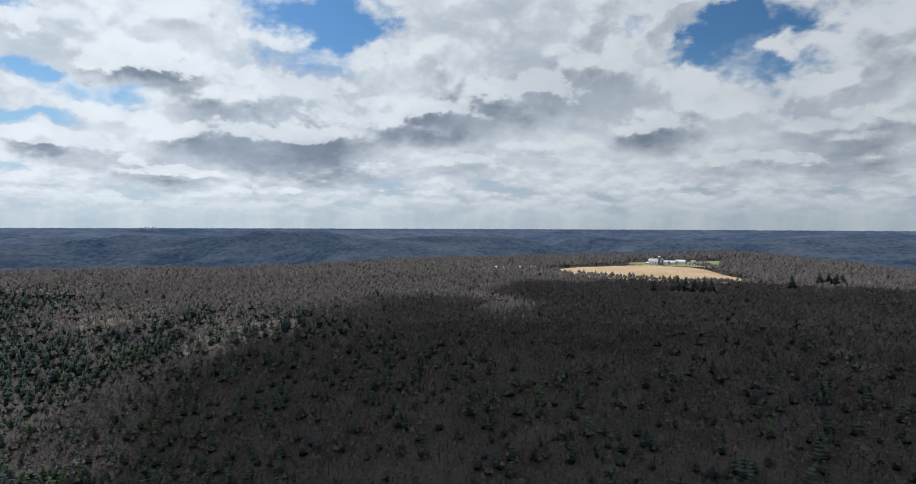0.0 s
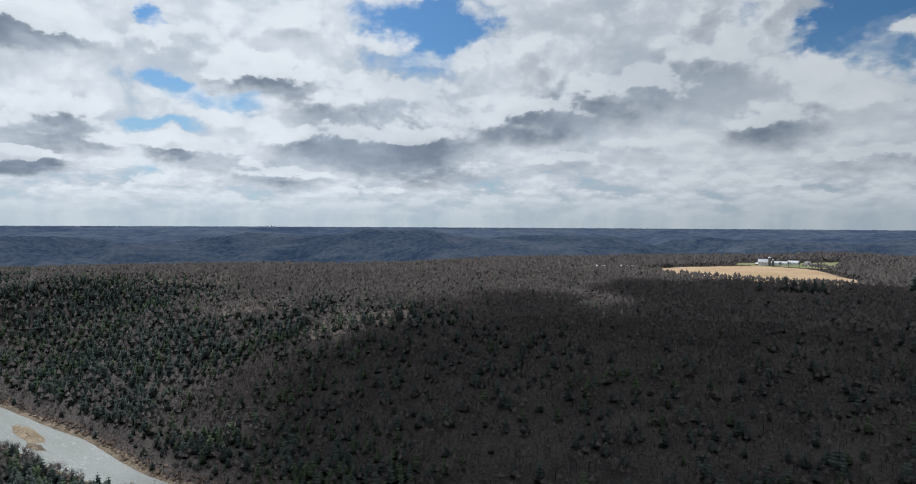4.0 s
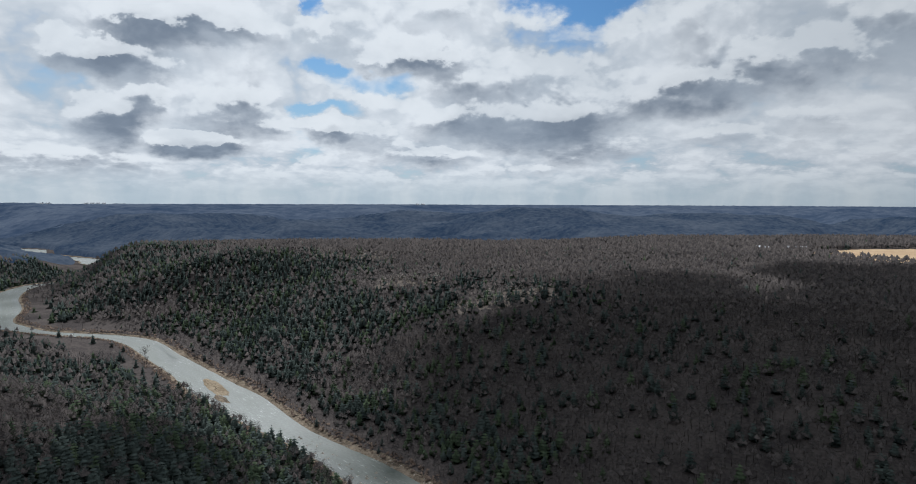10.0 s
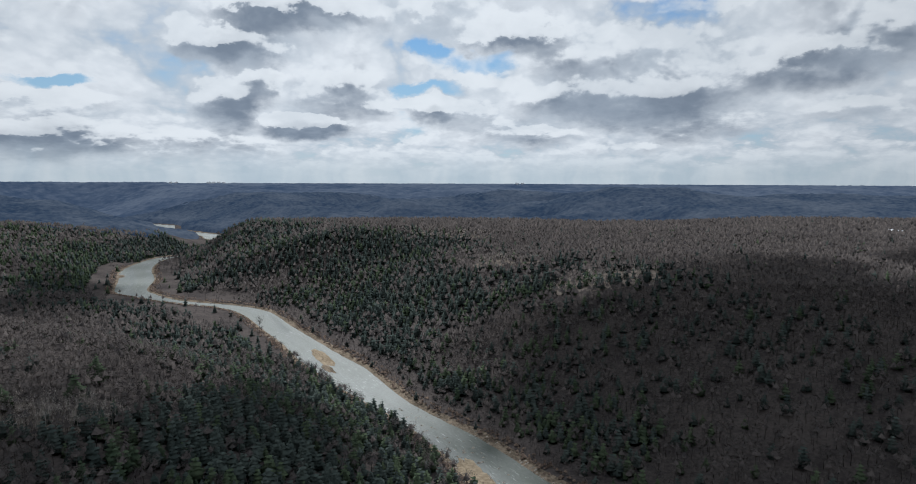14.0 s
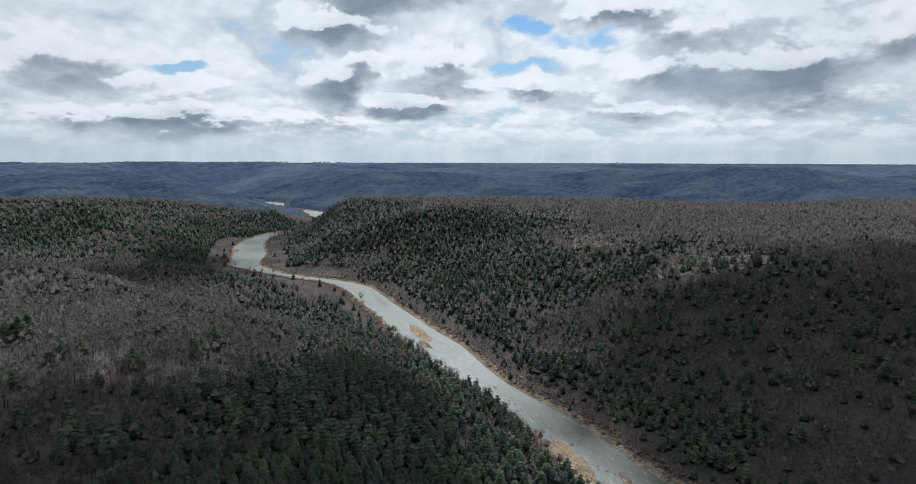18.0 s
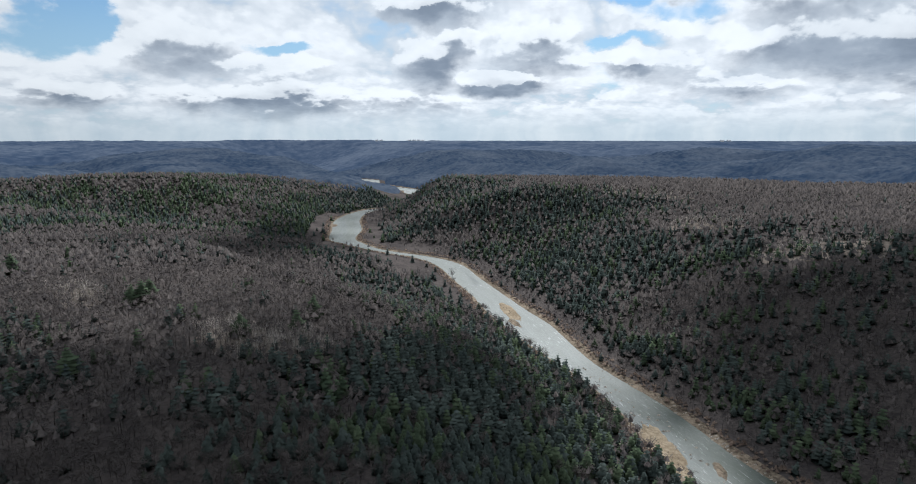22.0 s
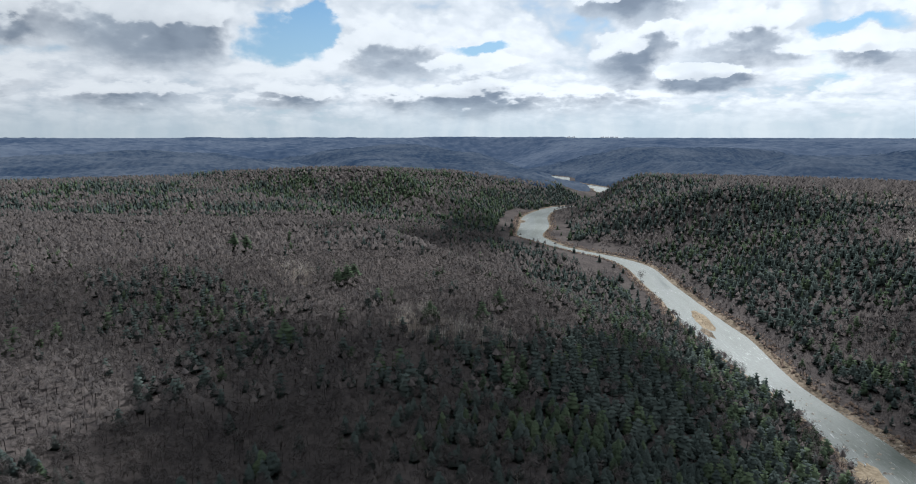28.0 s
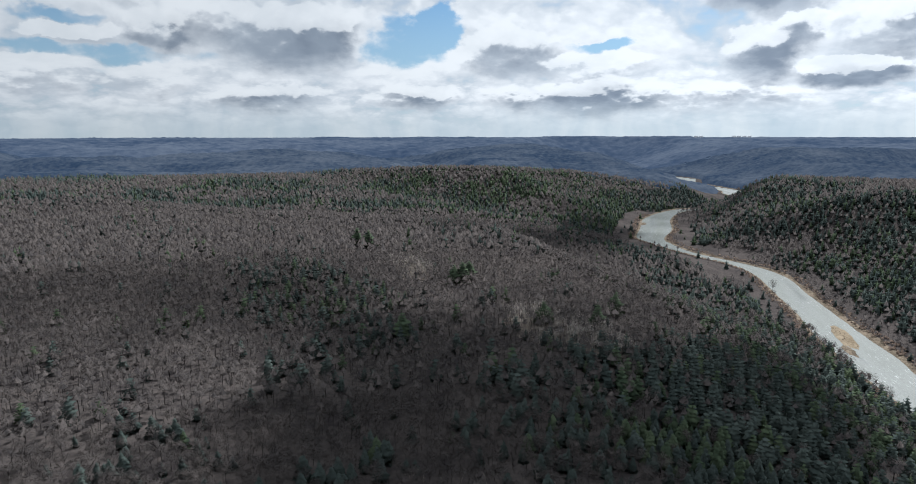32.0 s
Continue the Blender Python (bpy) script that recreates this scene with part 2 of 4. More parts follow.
M_ROCK = material("river_rock", (0.20, 0.17, 0.14), (0.46, 0.41, 0.35), 0.9, 0.9, bump=0.4, big=0.2, gloss=0.3)
M_SHRUB = material("brown_brush", (0.085, 0.062, 0.050), (0.20, 0.15, 0.118), 0.3, 0.95, big=0.03)
M_LAWN = material("pale_lawn", (0.16, 0.19, 0.09), (0.30, 0.28, 0.16), 0.2, 0.95, big=0.02)
M_DARK = material("dark_opening", (0.02, 0.02, 0.022), (0.05, 0.05, 0.05), 0.5, 0.6, gloss=0.3)
M_GREYROOF = material("grey_shingles", (0.16, 0.16, 0.17), (0.28, 0.28, 0.29), 0.6, 0.8, big=0.1, gloss=0.3)
M_RED = material("barn_red", (0.16, 0.05, 0.04), (0.24, 0.09, 0.07), 0.6, 0.8, big=0.1, gloss=0.3)
M_SILO = material("concrete_silo", (0.10, 0.10, 0.11), (0.2, 0.2, 0.2), 0.5, 0.7, big=0.1, gloss=0.3)


def water_material():
    m = bpy.data.materials.new("river_water")
    m.use_nodes = True
    n = Nodes(m.node_tree)
    coords = n.add("ShaderNodeTexCoord").outputs
    c = coords["Object"]
    flow = n.vec("MULTIPLY", coords["UV"], (0.16, 1.0, 1.0))  # drawn out along the current
    ripple = n.noise(n.vec("MULTIPLY", coords["UV"], (0.5, 1.0, 1.0)), 0.55, 5.0, 0.6)
    streak = n.noise(flow, 0.22, 5.0, 0.6)
    broad = n.noise(flow, 0.045, 3.0, 0.5)
    riffle = n.ramp(n.noise(c, 0.016, 2.0, 0.5), 0.42, 0.56)
    foam = n.math("MULTIPLY", n.ramp(n.noise(n.vec("MULTIPLY", coords["UV"], (0.14, 1.0, 1.0)), 0.5, 6.0, 0.74), 0.56, 0.68, 0.0, 0.6), riffle)
    bed = n.mix(broad, (0.016, 0.027, 0.019), (0.050, 0.064, 0.040))
    b = n.add("ShaderNodeBsdfPrincipled", {"Base Color": n.mix(foam, bed, (0.55, 0.56, 0.55)), "Roughness": n.ramp(n.math("ADD", n.math("MULTIPLY", broad, 0.6), n.math("MULTIPLY", ripple, 0.4)), 0.36, 0.60, 0.34, 0.62, False)})
    n.put(b.inputs["Normal"], n.add("ShaderNodeBump", {"Height": n.math("ADD", ripple, n.math("MULTIPLY", streak, 0.5)), "Strength": 0.45, "Distance": 0.4}).outputs[0])
    n.add("ShaderNodeOutputMaterial", {"Surface": b.outputs[0]})
    return m


M_WATER = water_material()


# ---------------------------------------------------------------- the lie of the land
def value_noise(x, y, seed=0):
    """Smooth noise from 0 to 1 on a unit lattice."""
    xi, yi = np.floor(x).astype(np.int64), np.floor(y).astype(np.int64)
    fx, fy = x - xi, y - yi
    fx, fy = fx * fx * (3 - 2 * fx), fy * fy * (3 - 2 * fy)

    def lattice(i, j):
        k = (i * 374761393 + j * 668265263 + seed * 982451653) & 0xFFFFFFFF
        k = ((k ^ (k >> 13)) * 1274126177) & 0xFFFFFFFF
        return ((k ^ (k >> 16)) & 0xFFFF) / 65535.0

    top = lattice(xi, yi) * (1 - fx) + lattice(xi + 1, yi) * fx
    low = lattice(xi, yi + 1) * (1 - fx) + lattice(xi + 1, yi + 1) * fx
    return top * (1 - fy) + low * fy


def fbm(x, y, size, octaves=4, seed=0):
    total, amp, norm = 0.0, 1.0, 0.0
    for k in range(octaves):
        total = total + amp * value_noise(x / size * 2**k, y / size * 2**k, seed + k)
        norm += amp
        amp *= 0.5
    return total / norm


def smooth(v, lo, hi):
    t = np.clip((v - lo) / (hi - lo), 0, 1)
    return t * t * (3 - 2 * t)


# x, y, half width of the river's middle line
RIVER = np.array([(1500, -260, 36), (900, -50, 36), (500, 110, 36), (200, 225, 36), (5, 297, 32), (-149, 362, 26), (-229, 409, 22), (-300, 443, 17),
                  (-348, 464, 19), (-400, 491, 24), (-443, 515, 27), (-500, 542, 26), (-572, 582, 23), (-659, 627, 22), (-752, 676, 22), (-829, 689, 16),
                  (-900, 677, 14), (-959, 673, 13), (-1030, 680, 19), (-1105, 698, 28), (-1211, 777, 35), (-1340, 861, 33), (-1438, 953, 25), (-1497, 1040, 20),
                  (-1505, 1127, 15), (-1530, 1270, 18), (-1620, 1400, 34), (-1740, 1465, 46), (-1850, 1500, 50), (-1960, 1560, 42), (-2300, 1640, 36),
                  (-2600, 1800, 36), (-3000, 1760, 36), (-3600, 1900, 36)], float)
BROOK = np.array([(-1110, 680, 4), (-1250, 520, 18), (-1400, 390, 34), (-1650, 220, 55), (-1950, 60, 75), (-2300, -50, 85)], float)


def curve_points(line, step):
    """A smooth line through the given points."""
    out = []
    p = np.vstack([2 * line[0] - line[1], line, 2 * line[-1] - line[-2]])
    for a, b, c, d in zip(p, p[1:], p[2:], p[3:]):
        n = max(2, int(np.hypot(*(c - b)[:2]) / step))
        t = (np.arange(n) / n)[:, None]
        out.append(0.5 * (2 * b + (c - a) * t + (2 * a - 5 * b + 4 * c - d) * t**2 + (3 * b - a - 3 * c + d) * t**3))
    return np.vstack(out + [line[-1:]])


RIVER_LINE = curve_points(RIVER, 25)
BROOK_LINE = curve_points(BROOK, 40)


def from_line(line, x, y):
    """Distance to a line, the side (+1: the right bank), and its third column at the nearest spot."""
    best = np.full(x.shape, 1e9)
    side, third = np.zeros(x.shape), np.zeros(x.shape)
    for a, b in zip(line, line[1:]):
        d = b[:2] - a[:2]
        t = np.clip(((x - a[0]) * d[0] + (y - a[1]) * d[1]) / (d @ d), 0, 1)
        px, py = x - a[0] - t * d[0], y - a[1] - t * d[1]
        r = np.hypot(px, py)
        near = r < best
        best[near] = r[near]
        side[near] = np.sign(d[0] * py - d[1] * px)[near]
        third[near] = (a[2] + t * (b[2] - a[2]))[near]
    return best, -side, third


def land(x, y):
    """Ground height, distance from the water's edge (negative: in the river) and side."""
    x, y = np.asarray(x, float), np.asarray(y, float)
    d, side, half = from_line(RIVER_LINE, x, y)
    edge = d - half
    r = np.hypot(x, y)
    az = np.degrees(np.arctan2(-x, y))
    right = side > 0
    swell = fbm(x, y, 420, 4, 3) - 0.5
    # tops of the two sides
    top_right = 97 + 14 * swell + 10 * smooth(az, 0, -30) * smooth(r, 1500, 2000) + 15 * np.exp(-((az + 24) / 5.0) ** 2 - ((r - 1980) / 160) ** 2)
    top_left = 60 + 9 * smooth(r, 500, 1100) + 26 * smooth(r, 1200, 1650) + 16 * swell
    wide = np.where(right, 430 + 120 * (fbm(x, y, 500, 2, 9) - 0.5) - 190 * smooth(np.hypot(x + 1180, y - 1100), 650, 250), 250 + 180 * smooth(r, 900, 1500))
    flat = np.where(right, 14 + 45 * smooth(np.hypot(x + 1080, y - 790), 260, 60) + 30 * smooth(np.hypot(x + 1300, y - 960), 200, 60), 12 + 60 * smooth(np.hypot(x + 1130, y - 610), 160, 40) + 40 * smooth(np.hypot(x + 700, y - 560), 170, 40))
    t = np.clip((edge - flat) / wide, 0, 1)
    rise = np.sin(t * np.pi / 2) ** 1.5
    gully = 16 * (fbm(x, y, 140, 3, 21) - 0.5) * smooth(edge, 30, 160) * (1 - 0.6 * smooth(t, 0.7, 1.0))
    z = 2.2 * smooth(edge, -2, 10) + np.where(right, top_right, top_left) * rise + gully
    # side valley behind the near spur
    bd, _, base = from_line(BROOK_LINE, x, y)
    z = np.minimum(z, base + 95 * smooth(bd, 10, 420) + 400 * smooth(bd, 380, 700))
    # the near spur falls away behind its crest, down to the brook
    crest = np.interp(az, (48, 54, 63, 67, 72.5, 82, 92, 110, 125), (430, 500, 610, 720, 890, 980, 1080, 1500, 1700))
    brook = np.interp(az, (48, 58.5, 67.4, 74.4, 82.4, 88.2, 91.2), (1250, 1302, 1354, 1453, 1665, 1951, 2300))
    fall = 182 - r * 112 / crest - 6 * smooth(r, crest, crest * 1.3)
    fall = np.maximum(fall, base + 4) + 500 * smooth(r, brook - 60, brook + 40) + 500 * smooth(crest - r, -10, 90)
    z = np.where(~right & (az > 50) & (az < 125), np.minimum(z, fall), z)
    # the far country climbs gently, cut by hollows
    start = 1520 + 480 * smooth(az, 18, -8) - 330 * smooth(az, -26, -36) + 300 * smooth(az, 40, 60)
    far = smooth(r, start, start + 520)
    hollows = np.abs(fbm(x, y, 1300, 4, 40) - 0.5) * 2
    distant = 62 + (r - 2100) * 0.0425 + 60 * (fbm(x, y, 620, 3, 50) - 0.5) * (1 - 0.85 * smooth(r, 3300, 4700)) - 55 * (1 - smooth(hollows, 0.0, 0.22)) * (1 - smooth(r, 3000, 4500))
    # long wooded ridges one behind the other
    distant = distant + (58 - 34 * smooth(r, 2500, 4300)) * (fbm(az * 1.0, r / 17.0, 11, 3, 91) - 0.5)
    distant = distant + 52 * np.exp(-((az - 16) / 7.0) ** 2 - ((r - 2850) / 260) ** 2) + 26 * np.exp(-((az - 54) / 4.0) ** 2 - ((r - 3050) / 250) ** 2)
    distant = np.minimum(distant, 162 + 7 * smooth(fbm(x, y, 330, 2, 81), 0.5, 0.75) * smooth(az, 38, 55))
    z = z * (1 - far) + far * np.minimum(distant, 2 + 62 * smooth(edge, 15, 330) + 400 * smooth(edge, 150, 1300))
    z = np.where(edge < 0, -1.2 * smooth(-edge, 0, 8), z)
    return z, edge, right


def mesh_object(name, verts, faces, mat, parent=None):
    me = bpy.data.meshes.new(name)
    me.from_pydata([tuple(v) for v in verts], [], [tuple(f) for f in faces])
    me.materials.append(mat)
    ob = new(name, me)
    ob.parent = parent
    return ob


def quick_mesh(name, tris, mat):
    """A mesh of loose triangles, given as an (n, 3, 3) array, or as (n, 3, 6) with rounded normals."""
    me = bpy.data.meshes.new(name)
    n = len(tris)
    me.vertices.add(3 * n)
    me.vertices.foreach_set("co", np.ascontiguousarray(tris[:, :, :3], dtype=np.float32).ravel())
    me.loops.add(3 * n)
    me.loops.foreach_set("vertex_index", np.arange(3 * n, dtype=np.int32))
    me.polygons.add(n)
    me.polygons.foreach_set("loop_start", np.arange(0, 3 * n, 3, dtype=np.int32))
    me.update(calc_edges=True)
    if tris.shape[2] == 6:
        me.polygons.foreach_set("use_smooth", np.ones(n, bool))
        soft = me.attributes.new("custom_normal", "FLOAT_VECTOR", "POINT")
        soft.data.foreach_set("vector", np.ascontiguousarray(tris[:, :, 3:], dtype=np.float32).ravel())
    me.materials.append(mat)
    return me


def grid_mesh(name, X, Y, Z, mat, wrap=False):
    rows, cols = X.shape
    verts = np.stack([X.ravel(), Y.ravel(), Z.ravel()], 1)
    i, j = np.meshgrid(np.arange(rows - 1), np.arange(cols if wrap else cols - 1), indexing="ij")
    k = (j + 1) % cols
    faces = np.stack([i * cols + j, i * cols + k, (i + 1) * cols + k, (i + 1) * cols + j], -1).reshape(-1, 4)[:, ::-1]
    ob = mesh_object(name, verts.tolist(), faces.tolist(), mat)
    ob.data.polygons.foreach_set("use_smooth", np.ones(len(faces), bool))
    return ob


def build_ground():
    r = np.concatenate([np.arange(0, 200, 20), np.geomspace(200, 4930, 240)])
    r[0] = 0.5
    a = np.radians(np.concatenate([np.arange(-50, 125, 0.5), np.arange(125, 310, 3.0)]))
    R, A = np.meshgrid(r, a, indexing="ij")
    X, Y = -R * np.sin(A), R * np.cos(A)
    Z = land(X, Y)[0]
    ground = tagged(grid_mesh("ground", X, Y, Z, M_LITTER, True), "hilly forest floor covered in brown leaf litter", "ground", kind="structure")
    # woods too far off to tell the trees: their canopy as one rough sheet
    # both sheets have aerial haze put into their colour and emission
    for name, near, far, rows, mat, label in (("backdrop", 2000, 3500, 150, M_FARHAZEWOOD, "distant wooded ridges and hollows with blue haze painted in"), ("backdrop_far", 3480, 4900, 90, M_HAZEWOOD, "wooded plateau on the horizon with stronger blue haze painted in")):
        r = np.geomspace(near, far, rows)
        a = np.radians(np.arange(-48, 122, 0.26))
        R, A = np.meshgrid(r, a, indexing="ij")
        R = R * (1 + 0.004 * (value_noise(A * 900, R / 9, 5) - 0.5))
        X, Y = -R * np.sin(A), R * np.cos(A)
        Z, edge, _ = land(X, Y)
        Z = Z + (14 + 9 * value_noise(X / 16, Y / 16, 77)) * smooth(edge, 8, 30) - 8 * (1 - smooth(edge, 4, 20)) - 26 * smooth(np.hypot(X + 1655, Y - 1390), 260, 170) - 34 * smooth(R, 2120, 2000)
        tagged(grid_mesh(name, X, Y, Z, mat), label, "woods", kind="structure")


build_ground()
line = RIVER_LINE
tangent = np.gradient(line[:, :2], axis=0)
tangent /= np.linalg.norm(tangent, axis=1)[:, None]
across = np.stack([-tangent[:, 1], tangent[:, 0]], 1)
u = np.linspace(-1, 1, 9)
X = line[:, :1] + across[:, :1] * (line[:, 2:] + 6) * u
Y = line[:, 1:2] + across[:, 1:2] * (line[:, 2:] + 6) * u
river = grid_mesh("water", X, Y, np.zeros(X.shape), M_WATER)
along = np.concatenate([[0], np.cumsum(np.hypot(*np.diff(line[:, :2], axis=0).T))])
flow_uv = np.stack([np.repeat(along, len(u)), ((line[:, 2:] + 6) * u).ravel()], 1)
layer = river.data.uv_layers.new(name="flow")
index = np.zeros(len(river.data.loops), np.int32)
river.data.loops.foreach_get("vertex_index", index)
layer.data.foreach_set("uv", flow_uv[index].ravel().astype(np.float32))
tagged(river, "shallow river with glinting riffles and pale reflections", "river", kind="structure")


# ---------------------------------------------------------------- cloud shadows: unseen clouds added high overhead
def build_cloud(gx, gy, w, l, turn, seed, puffs=26, small=1.0, thin=False):
    """An unseen cumulus added between the sun and the ground round (gx, gy), to shade it."""
    rng = random.Random(seed)
    up = 2200.0 / TO_SUN.z
    bm = bmesh.new()
    for k in range(puffs):
        a, q = rng.uniform(0, 2 * math.pi), math.sqrt(rng.random())
        px, py = w * q * math.cos(a), l * q * math.sin(a)
        s = rng.uniform(0.22, 0.42) * small * min(w, l) * (1.15 - 0.5 * q)
        bmesh.ops.create_icosphere(bm, subdivisions=2, radius=s, matrix=Matrix.Translation((px, py, s * 0.35)) @ Matrix.Diagonal((1.2, 1.2, 0.6, 1)))
    for v in bm.verts:
        v.co += 18 * Vector((noise.noise(v.co / 60), noise.noise(v.co / 60 + Vector((9, 0, 0))), noise.noise(v.co / 60 + Vector((0, 9, 0)))))
    me = bpy.data.meshes.new("shade_cloud")
    bm.to_mesh(me)
    bm.free()
    me.materials.append(M_VEIL if thin else M_CLOUD)
    ob = new("shade_cloud", me)
    ob.matrix_world = Matrix.Translation(Vector((gx, gy, 60)) + TO_SUN * up) @ Matrix.Rotation(radians(turn), 4, "Z")
    return tagged(ob, "unseen thin cloud added to dim the sun on the valley" if thin else "unseen cumulus cloud added to shade the valley", "cloud", kind="structure")


M_CLOUD = material("cloud", (0.75, 0.76, 0.78), (0.9, 0.9, 0.9), 0.01, 1.0, big=0.002)
# see-through copy for added clouds that half-shade slopes and soften shadow edges
M_VEIL = M_CLOUD.copy()
M_VEIL.name = "thin_cloud"
veil = M_VEIL.node_tree.nodes["Principled BSDF"].inputs["Alpha"]
veil.default_value = 0.11
build_cloud(190, 690, 370, 390, 0, 1)
build_cloud(-185, 118, 265, 158, 10, 2, 48)
build_cloud(-215, 215, 150, 62, 150, 62, 30)
build_cloud(480, 760, 300, 260, 0, 3)
build_cloud(-60, 560, 210, 290, 10, 8, 34, 1.2, True)
build_cloud(-205, 640, 260, 150, 25, 5, 30, 1.3, True)
build_cloud(-1040, 470, 120, 330, 30, 6, 30, 1.6, True)
build_cloud(-560, -70, 190, 210, 20, 7, 12, 1.3, True)
build_cloud(-245, 268, 250, 62, 150, 61, 44)
build_cloud(-1200, 640, 340, 170, 140, 9, 30, 1.1, True)
build_cloud(-1350, 1180, 300, 200, 100, 12, 36, 1.1, True)
build_cloud(-200, 180, 340, 230, 150, 14, 50, 0.8, True)

# ---------------------------------------------------------------- forest
def rounded(tris, centre, squash, rng, loose):
    """Triangles with the normals of the crown they belong to, a little ruffled, all facing outwards."""
    tris = np.array(tris, float).reshape(-1, 3, 3)
    out = (tris - centre) * squash
    out /= np.linalg.norm(out, axis=2, keepdims=True) + 1e-9
    out = out + rng.normal(size=(len(tris), 1, 3)) * loose
    out /= np.linalg.norm(out, axis=2, keepdims=True) + 1e-9
    face = np.cross(tris[:, 1] - tris[:, 0], tris[:, 2] - tris[:, 0])
    turned = (face * out.mean(1)).sum(1) < 0
    tris[turned] = tris[turned][:, ::-1]
    out[turned] = out[turned][:, ::-1]
    return np.concatenate([tris, out], 2)


def shell(rng, centre, size, sides, rings):
    """A lumpy dome of twigs too fine to tell apart."""
    rows = []
    for i in range(rings):
        t = -0.35 + (np.pi / 2 + 0.35) * i / rings
        a = (np.arange(sides) + 0.5 * (i % 2)) * 2 * np.pi / sides
        k = rng.uniform(0.62, 1.15, sides)
        rows.append(centre + np.stack([np.cos(a) * np.cos(t) * k, np.sin(a) * np.cos(t) * k, np.sin(t) * k], 1) * size)
    top = centre + np.array([0, 0, size[2]])
    tris = []
    for i in range(rings):
        for j in range(sides):
            p, q = rows[i][j], rows[i][(j + 1) % sides]
            if i == rings - 1:
                tris.append((p, q, top))
            else:
                u, v = rows[i + 1][j], rows[i + 1][(j + 1) % sides]
                tris += [(p, q, u), (q, v, u)]
    return tris


def bare_tree(seed, slivers, sticks, width, sides=0, rings=0, fill=0.85):
    """A leafless hardwood, 1 m high, as two arrays of triangles: trunk with limbs, and a dome of twigs."""
    rng = np.random.default_rng(seed)
    wood, twigs = [], []

    def stick(a, b, wa, wb, flats=1):
        d = b - a
        p = np.cross(d, rng.normal(size=3))
        p /= np.linalg.norm(p) + 1e-9
        q = np.cross(d, p)
        q /= np.linalg.norm(q) + 1e-9
        for v in (p, q)[:flats]:
            wood.append((a - v * wa, a + v * wa, b + v * wb))
            if flats > 1:
                wood.append((a - v * wa, b + v * wb, b - v * wb))

    core = np.array([rng.normal() * 0.03, rng.normal() * 0.03, 0.60])
    size = np.array([0.29, 0.29, 0.33]) * rng.uniform(0.85, 1.12, 3)
    thin = width**0.5
    stick(np.zeros(3), core, 0.010 * thin, 0.007 * thin, 2)

    def dome(lo, hi):
        v = rng.normal(size=3)
        v[2] = abs(v[2]) * 1.1 - 0.35
        return core + v / np.linalg.norm(v) * size * rng.uniform(lo, hi)

    tips = []
    for k in range(sticks):
        b = dome(0.7, 1.0)
        a = core * rng.uniform(0.6, 1.0)
        stick(a, b, 0.0050 * thin, 0.002 * thin)
        tips += [b, a + 0.6 * (b - a)]
    for k in range(slivers):
        b = dome(0.75, 1.10)
        a = core + (b - core) * rng.uniform(0.45, 0.75) + rng.normal(size=3) * 0.05
        if tips and k % 3:
            b = tips[2 * rng.integers(len(tips) // 2)] + rng.normal(size=3) * 0.07
            a = tips[rng.integers(len(tips))]
        if np.linalg.norm(b - a) > 0.2:
            a = b + (a - b) * 0.2 / np.linalg.norm(b - a)
        p = np.cross(b - a, rng.normal(size=3))
        p *= 0.0046 * width / (np.linalg.norm(p) + 1e-9)
        twigs.append((a - p, a + p, b))
    if rings:
        twigs += shell(rng, core - (0, 0, 0.02), size * fill, sides, rings)
    low = core - (0, 0, 0.34)
    return rounded(wood, low, (1, 1, 0.8), rng, 0.25), rounded(twigs, low, (1, 1, 1), rng, 0.24)


def conifer(seed, whorls, around, droop=0.22, wide=0.29):
    """A conifer, 1 m high, as trunk and boughs: whorls of drooping boughs round a dim core."""
    rng = np.random.default_rng(seed)
    tris = []
    bend = rng.normal(size=2) * 0.02
    for w in range(whorls):
        f = w / (whorls - 1)
        z = 0.10 + 0.86 * f
        reach = (wide * (1 - f) ** 0.72 + 0.018) * rng.uniform(0.82, 1.18)
        n = max(3, round(around * (1 - 0.5 * f)))
        for k in range(n):
            th = 2 * np.pi * (k + rng.uniform(-0.35, 0.35)) / n + w * 1.3
            s = reach * rng.uniform(0.65, 1.2)
            dirv = np.array([np.cos(th), np.sin(th), 0])
            side = np.array([-np.sin(th), np.cos(th), 0]) * s * np.pi / n * rng.uniform(0.9, 1.4)
            hub = np.array([*(bend * f), z + 0.05 * (1 - f) + 0.035])
            tip = dirv * s + np.array([*(bend * f), z - droop * s])
            mid = dirv * s * 0.6 + np.array([0, 0, z - 0.015])
            tris.append((hub, mid - side, tip))
            tris.append((hub, tip, mid + side))
    a = np.arange(5) * 2 * np.pi / 5
    foot = np.stack([np.cos(a) * wide * 0.62, np.sin(a) * wide * 0.62, np.full(5, 0.12)], 1)
    tris += [(foot[k], foot[(k + 1) % 5], np.array([*bend, 0.9])) for k in range(5)]
    trunk = [([0.012, 0, 0], [-0.012, 0, 0], [0, 0, 0.9]), ([0, 0.012, 0], [0, -0.012, 0], [0, 0, 0.9])]
    return rounded(trunk, np.array([0, 0, 0.3]), (1, 1, 0.1), rng, 0.1), rounded(tris, np.array([0, 0, 0.28]), (1, 1, 0.42), rng, 0.20)


